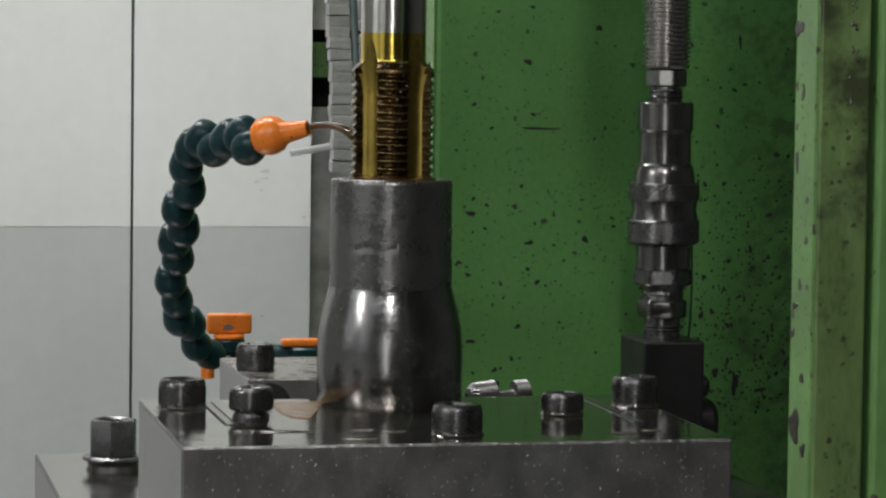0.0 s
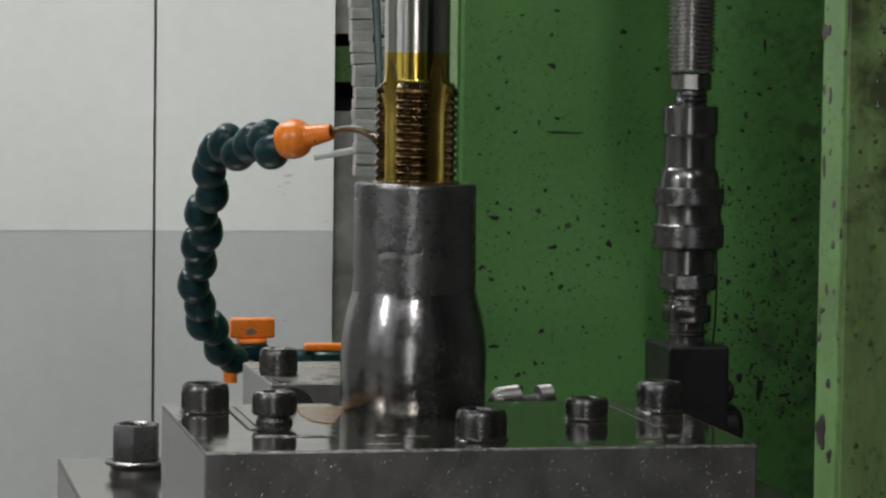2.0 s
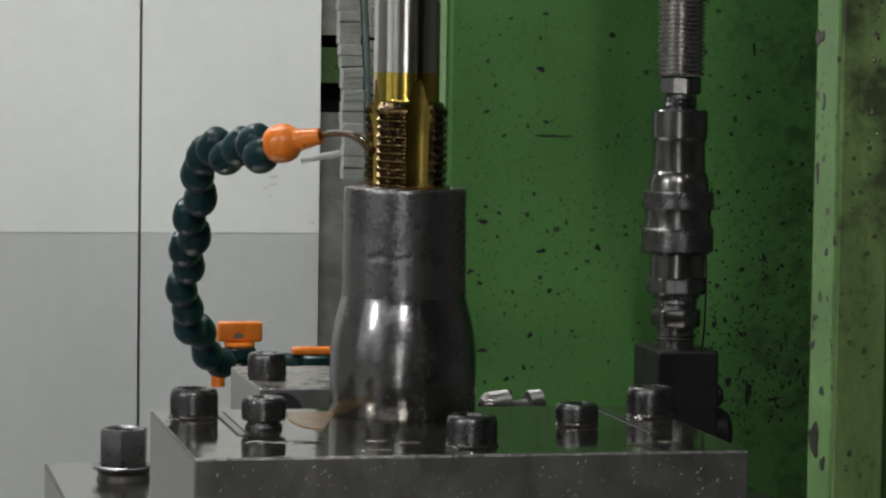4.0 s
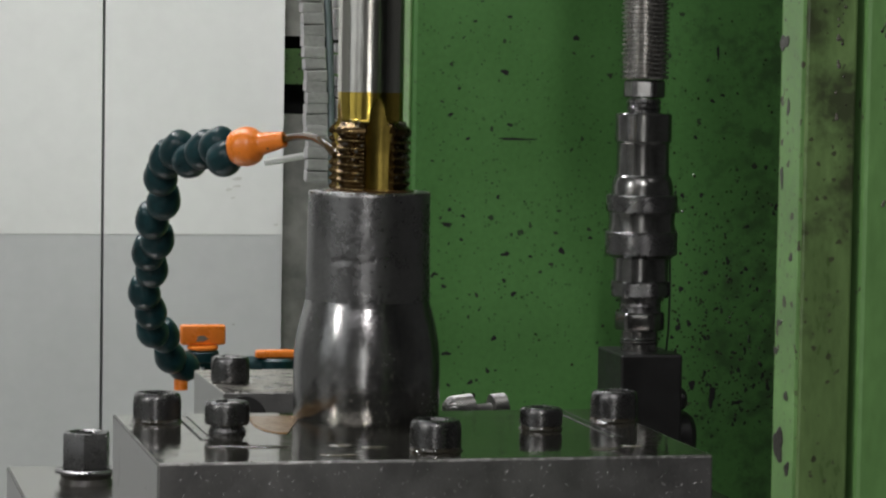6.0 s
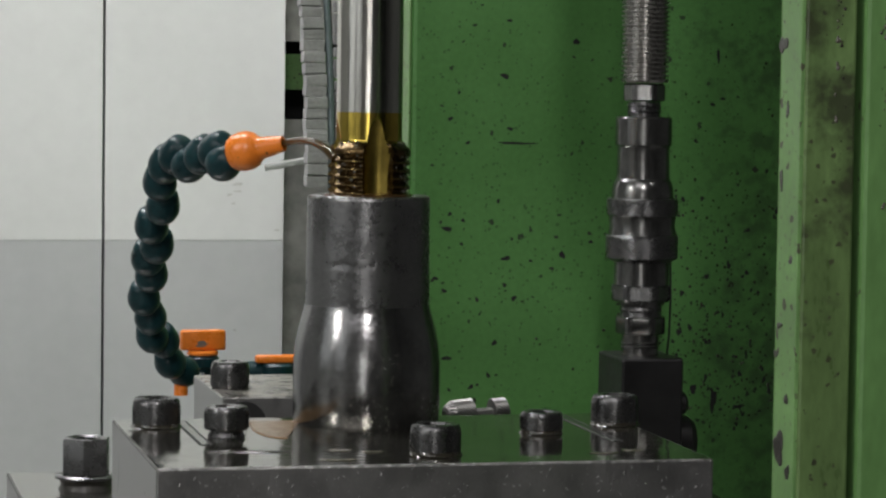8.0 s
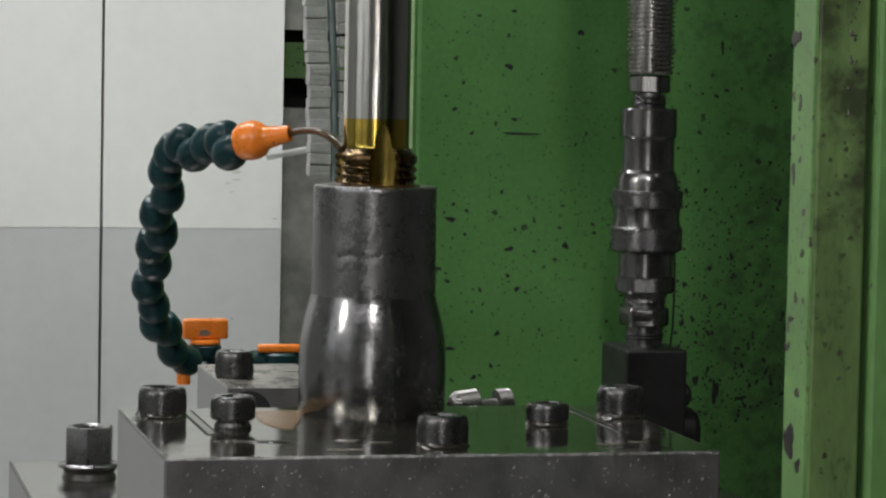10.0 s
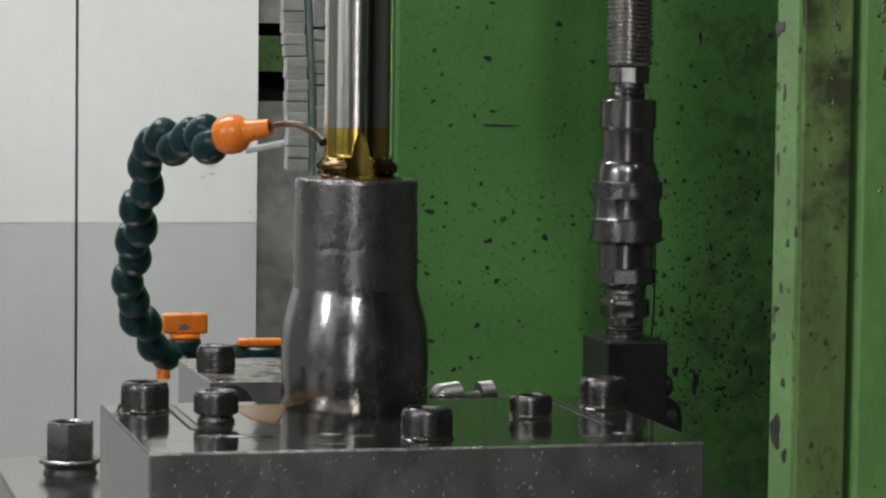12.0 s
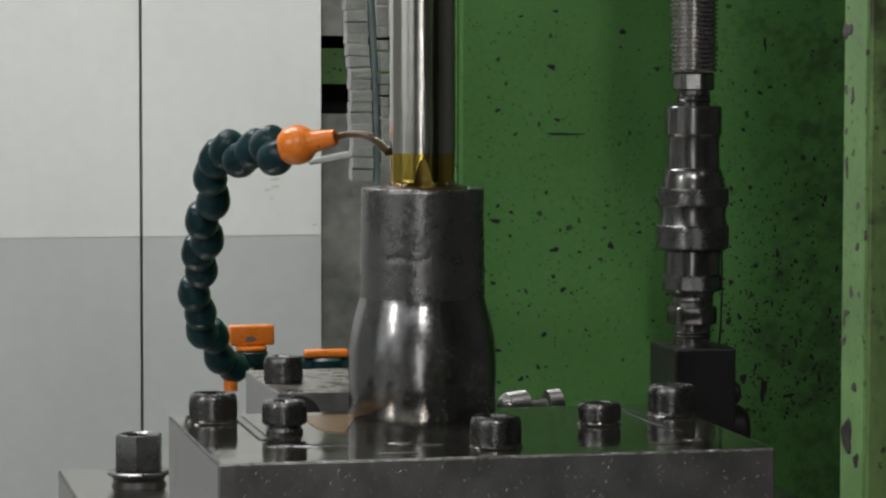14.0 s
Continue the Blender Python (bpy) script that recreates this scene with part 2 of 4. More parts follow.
M = {
    "white": mat("white_enamel", (0.62, 0.625, 0.61), 0.35, vary=0.07, scale=5, fine=60, rvary=0.05, chips=[((0.38, 0.37, 0.33), 45, 0.14, 0.2)]),
    "seam": mat("grimy_seam", (0.13, 0.12, 0.10), 0.7, vary=0.3, scale=30),
    "light_grey": mat("light_grey_enamel", (0.43, 0.437, 0.435), 0.4, vary=0.08, scale=5, fine=60, rvary=0.05, chips=[((0.25, 0.24, 0.22), 45, 0.14, 0.2)]),
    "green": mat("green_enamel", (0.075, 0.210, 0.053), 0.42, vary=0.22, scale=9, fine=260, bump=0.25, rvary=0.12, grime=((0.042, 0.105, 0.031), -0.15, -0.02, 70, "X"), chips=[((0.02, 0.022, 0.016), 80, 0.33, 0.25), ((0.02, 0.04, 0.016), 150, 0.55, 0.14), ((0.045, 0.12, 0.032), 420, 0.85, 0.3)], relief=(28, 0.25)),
    "green_pale": mat("pale_green_enamel", (0.135, 0.265, 0.088), 0.45, vary=0.3, scale=30, fine=300, bump=0.1, chips=[((0.05, 0.05, 0.03), 150, 0.6, 0.4), ((0.10, 0.15, 0.06), 260, 0.8, 0.5)]),
    "green_side": mat("worn_green_enamel", (0.105, 0.225, 0.068), 0.42, vary=0.35, scale=22, fine=260, bump=0.2, stretch=(1, 1, 0.35), chips=[((0.05, 0.05, 0.03), 110, 0.5, 0.25)]),
    "olive": mat("oily_green_enamel", (0.115, 0.19, 0.066), 0.34, grime=((0.042, 0.056, 0.025), 0.94, 1.16, 38, "Z"), vary=0.4, scale=30, fine=320, bump=0.3, spec=0.4, stretch=(1, 1, 0.35), chips=[((0.035, 0.04, 0.022), 110, 0.5, 0.35), ((0.05, 0.06, 0.03), 300, 0.7, 0.4)], relief=(60, 0.3)),
    "plate_top": mat("wet_ground_steel", (0.22, 0.213, 0.18), 0.08, 0.93, vary=0.3, scale=25, fine=300, bump=0.02, rvary=0.05, relief=(40, 0.16)),
    # the pale spots stand for glints on the milling marks
    "plate_side": mat("milled_steel", (0.20, 0.20, 0.195), 0.38, 0.8, vary=0.14, scale=60, fine=700, bump=0.12, rvary=0.12, stretch=(1, 1, 0.7), spots=[((0.38, 0.38, 0.37), 420, 0.67)], relief=(140, 0.10)),
    "table": mat("dirty_oily_steel", (0.30, 0.295, 0.275), 0.17, 0.95, vary=0.45, scale=30, fine=260, bump=0.08, rvary=0.1, relief=(45, 0.15)),
    # left flanks: steel paled for the light they catch, with dark chips
    "lit_side": mat("lit_steel_flank", (0.40, 0.40, 0.39), 0.34, 0.95, vary=0.16, scale=60, fine=500, bump=0.06, rvary=0.08, stretch=(1, 1, 0.12), chips=[((0.10, 0.10, 0.09), 170, 0.35, 0.12)]),
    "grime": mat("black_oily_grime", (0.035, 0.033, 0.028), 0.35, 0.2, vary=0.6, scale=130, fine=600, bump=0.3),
    "crest": mat("bright_golden_crest", (0.27, 0.19, 0.08), 0.25, 1.0, vary=0.2, scale=120, fine=500),
    "smeared": mat("oil_smeared_steel", (0.34, 0.325, 0.29), 0.3, 0.9, vary=0.75, scale=95, fine=350, bump=0.25, rvary=0.2),
    "forged": mat("oily_forged_steel", (0.19, 0.19, 0.19), 0.29, 0.9, vary=0.22, scale=45, fine=420, bump=0.22, rvary=0.10),
    "turned": mat("oily_turned_steel", (0.225, 0.225, 0.225), 0.20, 0.95, vary=0.32, scale=45, fine=420, bump=0.12, rvary=0.10, relief=(110, 0.06)),
    "bolt": mat("black_oxide_steel", (0.12, 0.12, 0.12), 0.28, 0.9, vary=0.18, scale=90, fine=900, bump=0.08, rvary=0.08),
    "shank": mat("ground_tool_steel", (0.56, 0.55, 0.51), 0.16, 1.0, vary=0.2, scale=120, fine=600, bump=0.10, stretch=(1, 1, 0.02), rvary=0.08, relief=(130, 0.04)),
    "gold": mat("golden_nitride_coating", (0.55, 0.41, 0.08), 0.14, 1.0, vary=0.1, scale=80, fine=400, rvary=0.05),
    "flute": mat("oily_golden_flute", (0.35, 0.262, 0.062), 0.36, 1.0, vary=0.3, scale=60, fine=400, bump=0.03, rvary=0.08),
    "land": mat("oily_bronze_thread", (0.10, 0.066, 0.029), 0.28, 1.0, vary=0.4, scale=120, fine=500, bump=0.03, rvary=0.08),
    "teal": mat("teal_plastic", (0.004, 0.026, 0.030), 0.36, vary=0.5, scale=90, fine=500, bump=0.06, spec=0.25, coat=0.12),
    "orange": mat("orange_plastic", (0.75, 0.20, 0.02), 0.3, vary=0.12, scale=80, fine=500, spots=[((0.10, 0.035, 0.01), 110, 0.72)]),
    "black": mat("black_oily_iron", (0.012, 0.012, 0.012), 0.4, 0.2, vary=0.3, scale=60, fine=500, bump=0.2),
    "zinc": mat("zinc_plated_steel", (0.165, 0.165, 0.16), 0.21, 0.92, vary=0.35, scale=50, fine=400, bump=0.04, rvary=0.06),
    "rib": mat("ribbed_hose_steel", (0.36, 0.35, 0.33), 0.27, 0.95, vary=0.15, scale=50, fine=300, rvary=0.05),
    "fleck": mat("bright_glint_fleck", (0.7, 0.7, 0.68), 0.2, 1.0, vary=0.1),
    "scratch": mat("bright_scratched_steel", (0.55, 0.55, 0.54), 0.5, 0.7, vary=0.3, scale=200, fine=700),
    "chrome": mat("chromed_steel", (0.19, 0.19, 0.18), 0.38, 0.95, vary=0.1, scale=80, fine=600, bump=0.1),
    "grey_plastic": mat("grey_plastic_links", (0.31, 0.31, 0.305), 0.6, vary=0.3, scale=60, fine=400, bump=0.08),
    "blue_grey": mat("blue_grey_rubber", (0.16, 0.20, 0.21), 0.5, vary=0.15, scale=60, fine=400),
    "grey_far": mat("grey_machine_paint", (0.48, 0.48, 0.45), 0.6, vary=0.6, scale=14, fine=60),
    "dark": mat("dark_recess", (0.012, 0.012, 0.012), 0.8, vary=0.2),
    # tan of the reflection beside the coupling's foot
    "oil": mat("tan_reflection", (0.18, 0.11, 0.048), 0.22, 0.0, vary=0.25, scale=90, fine=600, spec=0.3),
    "brown_oil": mat("brown_cutting_oil", (0.050, 0.026, 0.009), 0.12, 0.0, vary=0.3, scale=150, fine=600, bump=0.2, spec=0.5, relief=(260, 0.5)),
    "jet": mat("clear_amber_oil", (0.10, 0.062, 0.024), 0.05, 0.0, vary=0.1, scale=150, fine=600, through=0.6),
    "film": mat("dark_oil_film", (0.03, 0.027, 0.02), 0.05, 0.0, vary=0.2, scale=90, fine=400, spec=0.8),
    # paler steel that colours in the highlight along the blocks' upper edges
    "edge": mat("edge_highlight_steel", (0.30, 0.30, 0.29), 0.38, 1.0, vary=0.4, scale=220, fine=900, bump=0.3, rvary=0.12, relief=(300, 0.4)),
    "wet": mat("clear_oil_droplet", (0.10, 0.095, 0.075), 0.04, 0.0, vary=0.1, scale=90, fine=400, spec=1.0),
    "tube": mat("milky_plastic_tube", (0.60, 0.61, 0.59), 0.35, vary=0.05, through=0.6),
    "pane": mat("milky_window_pane", (0.7, 0.72, 0.74), 0.3, vary=0.05),
    "concrete": mat("painted_concrete", (0.30, 0.30, 0.29), 0.7, vary=0.15, scale=3, fine=40, bump=0.1),
    "wallpaint": mat("grey_wall_paint", (0.30, 0.31, 0.30), 0.8, vary=0.08, scale=2, fine=30),
}


# ---------------------------------------------------------------- mesh helpers
def mesh(name, bm, material, smooth=False, angle=35):
    bmesh.ops.recalc_face_normals(bm, faces=bm.faces)
    me = bpy.data.meshes.new(name)
    bm.to_mesh(me)
    bm.free()
    for m in material if isinstance(material, (list, tuple)) else [material]:
        me.materials.append(m)
    if smooth:
        me.polygons.foreach_set("use_smooth", [True] * len(me.polygons))
        me.set_sharp_from_angle(angle=radians(angle))
    return me


def part(name, bm, material, parent=None, label="", smooth=False, angle=35):
    ob = new(name, mesh(name, bm, material, smooth, angle))
    ob.parent = parent
    return tagged(ob, label)


def box(x0, x1, y0, y1, z0, z1, bevel=0.0, segments=2, bm=None):
    own = bmesh.new()
    bmesh.ops.create_cube(own, size=1)
    for v in own.verts:
        v.co = Vector(((x0 + x1) / 2 + v.co.x * (x1 - x0), (y0 + y1) / 2 + v.co.y * (y1 - y0), (z0 + z1) / 2 + v.co.z * (z1 - z0)))
    if bevel:
        bmesh.ops.bevel(own, geom=own.edges[:], offset=bevel, segments=segments, profile=0.5, affect="EDGES")
    if bm is None:
        return own
    tmp = bpy.data.meshes.new("tmp")
    own.to_mesh(tmp)
    own.free()
    bm.from_mesh(tmp)
    bpy.data.meshes.remove(tmp)
    return bm


def lathe(profile, n=48, ring=None, bm=None, m=None, cap=True):
    """A turned body about z. profile: (radius, z) from below to above. ring(k, n, r, z): radius, for sides that are not round."""
    bm = bm or bmesh.new()
    rows = []
    for r, z in profile:
        row = []
        for k in range(n):
            q = ring(k, n, r, z) if ring else r
            a = 2 * math.pi * k / n
            co = Vector((q * math.cos(a), q * math.sin(a), z))
            row.append(bm.verts.new(m @ co if m else co))
        rows.append(row)
    for a, b in zip(rows, rows[1:]):
        for k in range(n):
            bm.faces.new((a[k], a[(k + 1) % n], b[(k + 1) % n], b[k]))
    if cap:
        bm.faces.new(rows[0][::-1])
        bm.faces.new(rows[-1])
    return bm


def along(a, b):
    """A pose at a whose z points to b."""
    a, b = Vector(a), Vector(b)
    return Matrix.Translation(a) @ (b - a).to_track_quat("Z", "Y").to_matrix().to_4x4()


def sweep(points, radius, n=10):
    """A round rod through the points. radius: a number or one for each point."""
    pts = [Vector(p) for p in points]
    rad = radius if isinstance(radius, (list, tuple)) else [radius] * len(pts)
    bm, rows = bmesh.new(), []
    for i, p in enumerate(pts):
        d = (pts[min(i + 1, len(pts) - 1)] - pts[max(i - 1, 0)]).normalized()
        u = d.cross(Vector((0.05, 1, 0.02))).normalized()
        w = d.cross(u)
        rows.append([bm.verts.new(p + rad[i] * (math.cos(2 * math.pi * k / n) * u + math.sin(2 * math.pi * k / n) * w)) for k in range(n)])
    for a, b in zip(rows, rows[1:]):
        for k in range(n):
            bm.faces.new((a[k], a[(k + 1) % n], b[(k + 1) % n], b[k]))
    bm.faces.new(rows[0][::-1])
    bm.faces.new(rows[-1])
    return bm


def spline(points, steps):
    """Catmull-Rom through the points."""
    p = [Vector(q) for q in points]
    p = [2 * p[0] - p[1]] + p + [2 * p[-1] - p[-2]]
    out = []
    for i in range(1, len(p) - 2):
        for s in range(steps):
            t = s / steps
            out.append(0.5 * (2 * p[i] + (p[i + 1] - p[i - 1]) * t + (2 * p[i - 1] - 5 * p[i] + 4 * p[i + 1] - p[i + 2]) * t * t + (3 * p[i] - p[i - 1] - 3 * p[i + 1] + p[i + 2]) * t**3))
    return out + [p[-2]]


def thing(name, label, category, at=(0, 0, 0), group="", kind=""):
    ob = new(name)
    ob.empty_display_size = 0.02
    ob.location = at
    return tagged(ob, label, category, group, kind)


def structure(name, bm, material, label, category, smooth=False):
    return tagged(part(name, bm, material, None, "", smooth), label, category, "", "structure")


# ---------------------------------------------------------------- the hall
structure("floor", box(-2.6, 6, -7, 5, -0.1, 0), M["concrete"], "grey painted concrete workshop floor", "floor")
structure("ceiling", box(-2.6, 6, -7, 5, 4.5, 4.6), M["wallpaint"], "plain light grey hall ceiling", "ceiling")
structure("wall_north", box(-2.6, 6, 5, 5.2, 0, 4.5), M["wallpaint"], "plain grey hall wall behind machines", "wall")
structure("wall_south", box(-2.6, 6, -7.2, -7, 0, 4.5), M["wallpaint"], "plain grey hall wall", "wall")
structure("wall_west", box(-2.6, -2.4, -7, 5, 0, 4.5), M["white"], "plain white hall wall", "wall")
structure("wall_east", box(6, 6.2, -7, 5, 0, 4.5), M["wallpaint"], "plain grey hall wall", "wall")


# unseen panes and mullions, added to break up reflections in the steel
def streak_window(y0, widths, gap):
    ob = tagged(new("window_1"), "unseen side window added for streaked reflections", "window", "", "structure")
    ob.location = (-2.39, y0, 1.1)
    y = 0.0
    for w, glow in widths:
        part("pane", box(-0.008, 0.0, y, y + w, 0.0, 1.45), M[glow], ob)
        y += w
        part("mullion", box(-0.008, 0.06, y, y + gap, -0.03, 1.48), M["wallpaint"], ob)
        y += gap


# unseen pane added behind the tall streak light
structure("window_2", box(-2.15, -1.85, -6.99, -6.96, 0.1, 2.5, 0.004), M["pane"], "unseen narrow window added for a reflected streak", "window")
streak_window(-2.6, [(w, "pane") for w in (0.12, 0.2, 0.1, 0.16, 0.22, 0.12, 0.3, 0.1, 0.18, 0.14, 0.24, 0.12)], 0.075)


# ---------------------------------------------------------------- green machine
def green_machine():
    ob = thing("tapping_machine", "green enamelled machine frame, chipped and spattered with oil", "machine", (0.35, 0.36, 0))
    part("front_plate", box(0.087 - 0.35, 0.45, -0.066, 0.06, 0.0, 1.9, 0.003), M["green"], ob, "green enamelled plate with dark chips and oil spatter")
    part("rear_body", box(-0.10, 0.43, 0.0605, 0.60, 0.0, 1.88, 0.01), M["green"], ob)
    part("side_face", box(0.0855 - 0.35, 0.0868 - 0.35, -0.064, 0.058, 0.0, 1.9, 0.0005), M["green_pale"], ob, "pale chipped side edge")
    return ob


def green_column():
    ob = thing("machine_column", "green enamelled upright column with chipped edges and oily streaks", "column", (0.2, -0.3, 0))
    x0 = 0.1044 - 0.2
    part("side_strip", box(x0, x0 + 0.0012, -0.0705, -0.045, 0, 1.9, 0.0012), M["green_pale"], ob, "pale green chipped edge strip")
    part("front_panel", box(x0 + 0.0012, 0.1277 - 0.2, -0.0715, -0.045, 0, 1.9, 0.0012), M["olive"], ob, "olive oil-stained front panel")
    part("gap_backing", box(0.1277 - 0.2, 0.1307 - 0.2, -0.058, -0.045, 0, 1.9), M["dark"], ob)
    part("side_panel", box(0.1307 - 0.2, 0.1, -0.074, -0.045, 0, 1.9, 0.002), M["green_side"], ob, "light green painted panel")
    # unseen bar above the view, on an added column arm, shades the wall behind
    bm = box(0.091 - 0.2, 0.121 - 0.2, 0.19, 0.21, 1.27, 1.75)
    for v in bm.verts:
        if v.co.z < 1.3 and v.co.x < -0.095:
            v.co.z += 0.03
    part("shade_bar", bm, M["green_side"], ob, "unseen green bar added to shade the wall")
    part("shade_bar_arm", box(0.091 - 0.2, 0.121 - 0.2, -0.07, 0.1895, 1.65, 1.75, 0.002), M["green_side"], ob, "unseen green arm added to hold the shading bar")
    part("rear_casting", box(x0 + 0.012, 0.0985, -0.0448, -0.02, 0, 1.89, 0.002), M["black"], ob, "black oily iron casting")
    return ob


FRAME = green_machine()
PLATE = next(c for c in FRAME.children if c.name.startswith("front_plate"))
COLUMN = green_column()


# ---------------------------------------------------------------- white cabinet and the machine far behind
def white_cabinet():
    ob = thing("machine_enclosure", "white enamelled sheet-metal machine enclosure with a vertical seam", "cabinet", (-0.2, 1.3, 0))
    for a, b in ((-1.2, -0.0085), (-0.0056, 0.169)):
        part("upper_panel", box(a + 0.2, b + 0.2, -0.05, -0.03, 1.0225, 1.9), M["white"], ob, "white sheet-metal panel")
        part("lower_panel", box(a + 0.2, b + 0.2, -0.0496, -0.03, 0.0, 1.0225), M["light_grey"], ob, "light grey sheet-metal panel")
    part("seam_backing", box(-1.0, 0.36, -0.028, 0.0, 0.0, 1.9), M["seam"], ob)
    part("housing", box(-0.99, 0.30, 0.001, 0.55, 0.0, 1.88, 0.01), M["light_grey"], ob)
    return ob


CABINET = white_cabinet()
PANEL = [c for c in CABINET.children if c.name.startswith("upper_panel")][-1]


def far_machine():
    ob = thing("slotted_machine", "grey blurred machine body with black slots far behind", "machine", (0.4, 1.7, 0))
    z = [0.0, 1.135, 1.168, 1.207, 1.221, 1.9]
    for a, b, m in ((0, 1, "grey_far"), (2, 3, "green_pale"), (4, 5, "grey_far")):
        part("panel", box(-0.4, 0.5, -0.12, -0.08, z[a], z[b]), M[m], ob)
    part("slot_backing", box(-0.4, 0.5, -0.06, -0.04, 0.0, 1.9), M["dark"], ob)
    part("rear_body", box(-0.38, 0.48, -0.039, 0.5, 0.0, 1.88, 0.01), M["grey_far"], ob)
    return ob


far_machine()


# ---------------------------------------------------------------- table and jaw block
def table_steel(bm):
    """Faces by what they are: sides, top, the grimy rounded edge, the left flank paled as lit."""
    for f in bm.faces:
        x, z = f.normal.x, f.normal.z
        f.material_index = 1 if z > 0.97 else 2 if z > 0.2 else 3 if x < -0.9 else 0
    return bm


tb = thing("machine_table", "grey steel machine table under the jaw block", "table", (0, 0, 0))
part("table_top", table_steel(box(-0.1685, 0.245, -0.30, 0.2885, 0.85, 0.935, 0.0015)), [M["plate_side"], M["table"], M["grime"], M["lit_side"]], tb, "oily steel table top")
part("table_base", box(-0.15, 0.23, -0.22, 0.24, 0.0, 0.85, 0.003), M["green"], tb)

jb = thing("jaw_block", "ground steel jaw block with a wet oily top", "block", (0, 0, 0.935))
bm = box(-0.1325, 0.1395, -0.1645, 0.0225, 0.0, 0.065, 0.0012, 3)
# left flank takes the steel paled as lit, the left upper edge grime
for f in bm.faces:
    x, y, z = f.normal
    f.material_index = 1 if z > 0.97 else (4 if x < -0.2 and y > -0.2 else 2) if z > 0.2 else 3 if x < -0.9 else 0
# index 2 is the edge steel with the highlight in its colour
part("body", bm, [M["plate_side"], M["plate_top"], M["edge"], M["lit_side"], M["grime"]], jb)
for x, y0, y1 in ((0.1108, -0.097, 0.016), (-0.0978, -0.086, 0.012)):
    bm = box(-0.0022, 0.0022, y0, y1, 0.0645, 0.0654, 0.0003)
    bm.transform(pose(x, 0, 0))
    part("inlaid_strip", bm, M["zinc"], jb, "narrow bare steel strip")
    for side in (-1, 1):
        bm = box(-0.0004, 0.0004, y0, y1, 0.0645, 0.06515)
        bm.transform(pose(x + side * 0.0029, 0, 0))
        part("joint", bm, M["dark"], jb, "dark oily joint")


# ---------------------------------------------------------------- cap screws
def screw_meshes(r, h):
    n = 120
    knurl = lambda k, n_, q, z: q * (1 + (0.012 if k % 2 else -0.012)) if 0.12 * h < z < 0.72 * h and q > 0.9 * r else q
    head = lathe([(r * 0.96, 0), (r, 0.05 * h), (r, 0.12 * h + 1e-5), (r, 0.71 * h), (r * 0.998, 0.74 * h), (r * 0.985, 0.86 * h), (r * 0.94, 0.95 * h), (r * 0.87, h)], n, knurl, cap=False)
    # top ring with a hexagon socket
    top = [v for v in head.verts if abs(v.co.z - h) < 1e-6]
    top.sort(key=lambda v: math.atan2(v.co.y, v.co.x))
    rows = [top]
    for s, z in ((0.60, h), (0.56, h * 0.96), (0.56, h * 0.5)):
        row = []
        for v in top:
            a = math.atan2(v.co.y, v.co.x)
            k = math.cos(math.pi / 6) / math.cos((a % (math.pi / 3)) - math.pi / 6)
            row.append(head.verts.new((s * r * k * math.cos(a), s * r * k * math.sin(a), z)))
        rows.append(row)
    for a, b in zip(rows, rows[1:]):
        for k in range(n):
            head.faces.new((a[k], a[(k + 1) % n], b[(k + 1) % n], b[k]))
    head.faces.new(rows[-1])
    return head


def cap_screw(at, r, h, turn=0, neck=0.62):
    ob = thing("cap_screw", "black socket head cap screw, wet with oil, in the steel block", "screw", at, "cap screws")
    ob.rotation_euler.z = radians(turn)
    part("head", screw_meshes(r, h), M["bolt"], ob, "", True, 40)
    part("shank", lathe([(r * neck * 1.15, -0.012), (r * neck * 1.15, -0.0035), (r * neck, -0.001), (r * neck, 0.0005)], 24), M["bolt"], ob)
    return ob


big = cap_screw((-0.113, -0.009, 1.0), 0.0124, 0.0152, 10)
copy_thing(big, pose(0.0077, -0.1328, 1.0, 0, 0, 37))
copy_thing(big, pose(0.1295, -0.0278, 1.0008, 0, 0, 55))
cap_screw((-0.0838, -0.059, 1.0047), 0.0112, 0.0116, 20, 0.74)
cap_screw((0.0808, -0.059, 1.0022), 0.0110, 0.0092, 5)
cap_screw((-0.0535, 0.129, 1.0045), 0.0110, 0.0150, 48)


def oil_ring(at, r, h, w):
    """A bead of oil creeping up at the foot of a round thing."""
    ob = thing("oil_bead", "bead of dark oil round the foot of a steel part", "oil", at, "oil beads")
    prof = [(r + w, 0.0), (r + w * 0.55, h * 0.18), (r + w * 0.22, h * 0.5), (r + 0.00005, h), (r - 0.001, h), (r - 0.001, 0.0)]
    wob = lambda i, n_, q, z: q + w * 0.15 * math.sin(i * 0.41 + at[0] * 300) * (q > r + w * 0.4)
    part("bead", lathe(prof, 48, wob), M["film"], ob, "", True, 60)


for x, y, r, h in ((-0.113, -0.009, 0.0124, 0.002), (0.0077, -0.1328, 0.0124, 0.002), (0.1295, -0.0278, 0.0124, 0.002), (0.0808, -0.059, 0.0105, 0.002)):
    oil_ring((x, y, 1.0002), r, h, 0.0011)

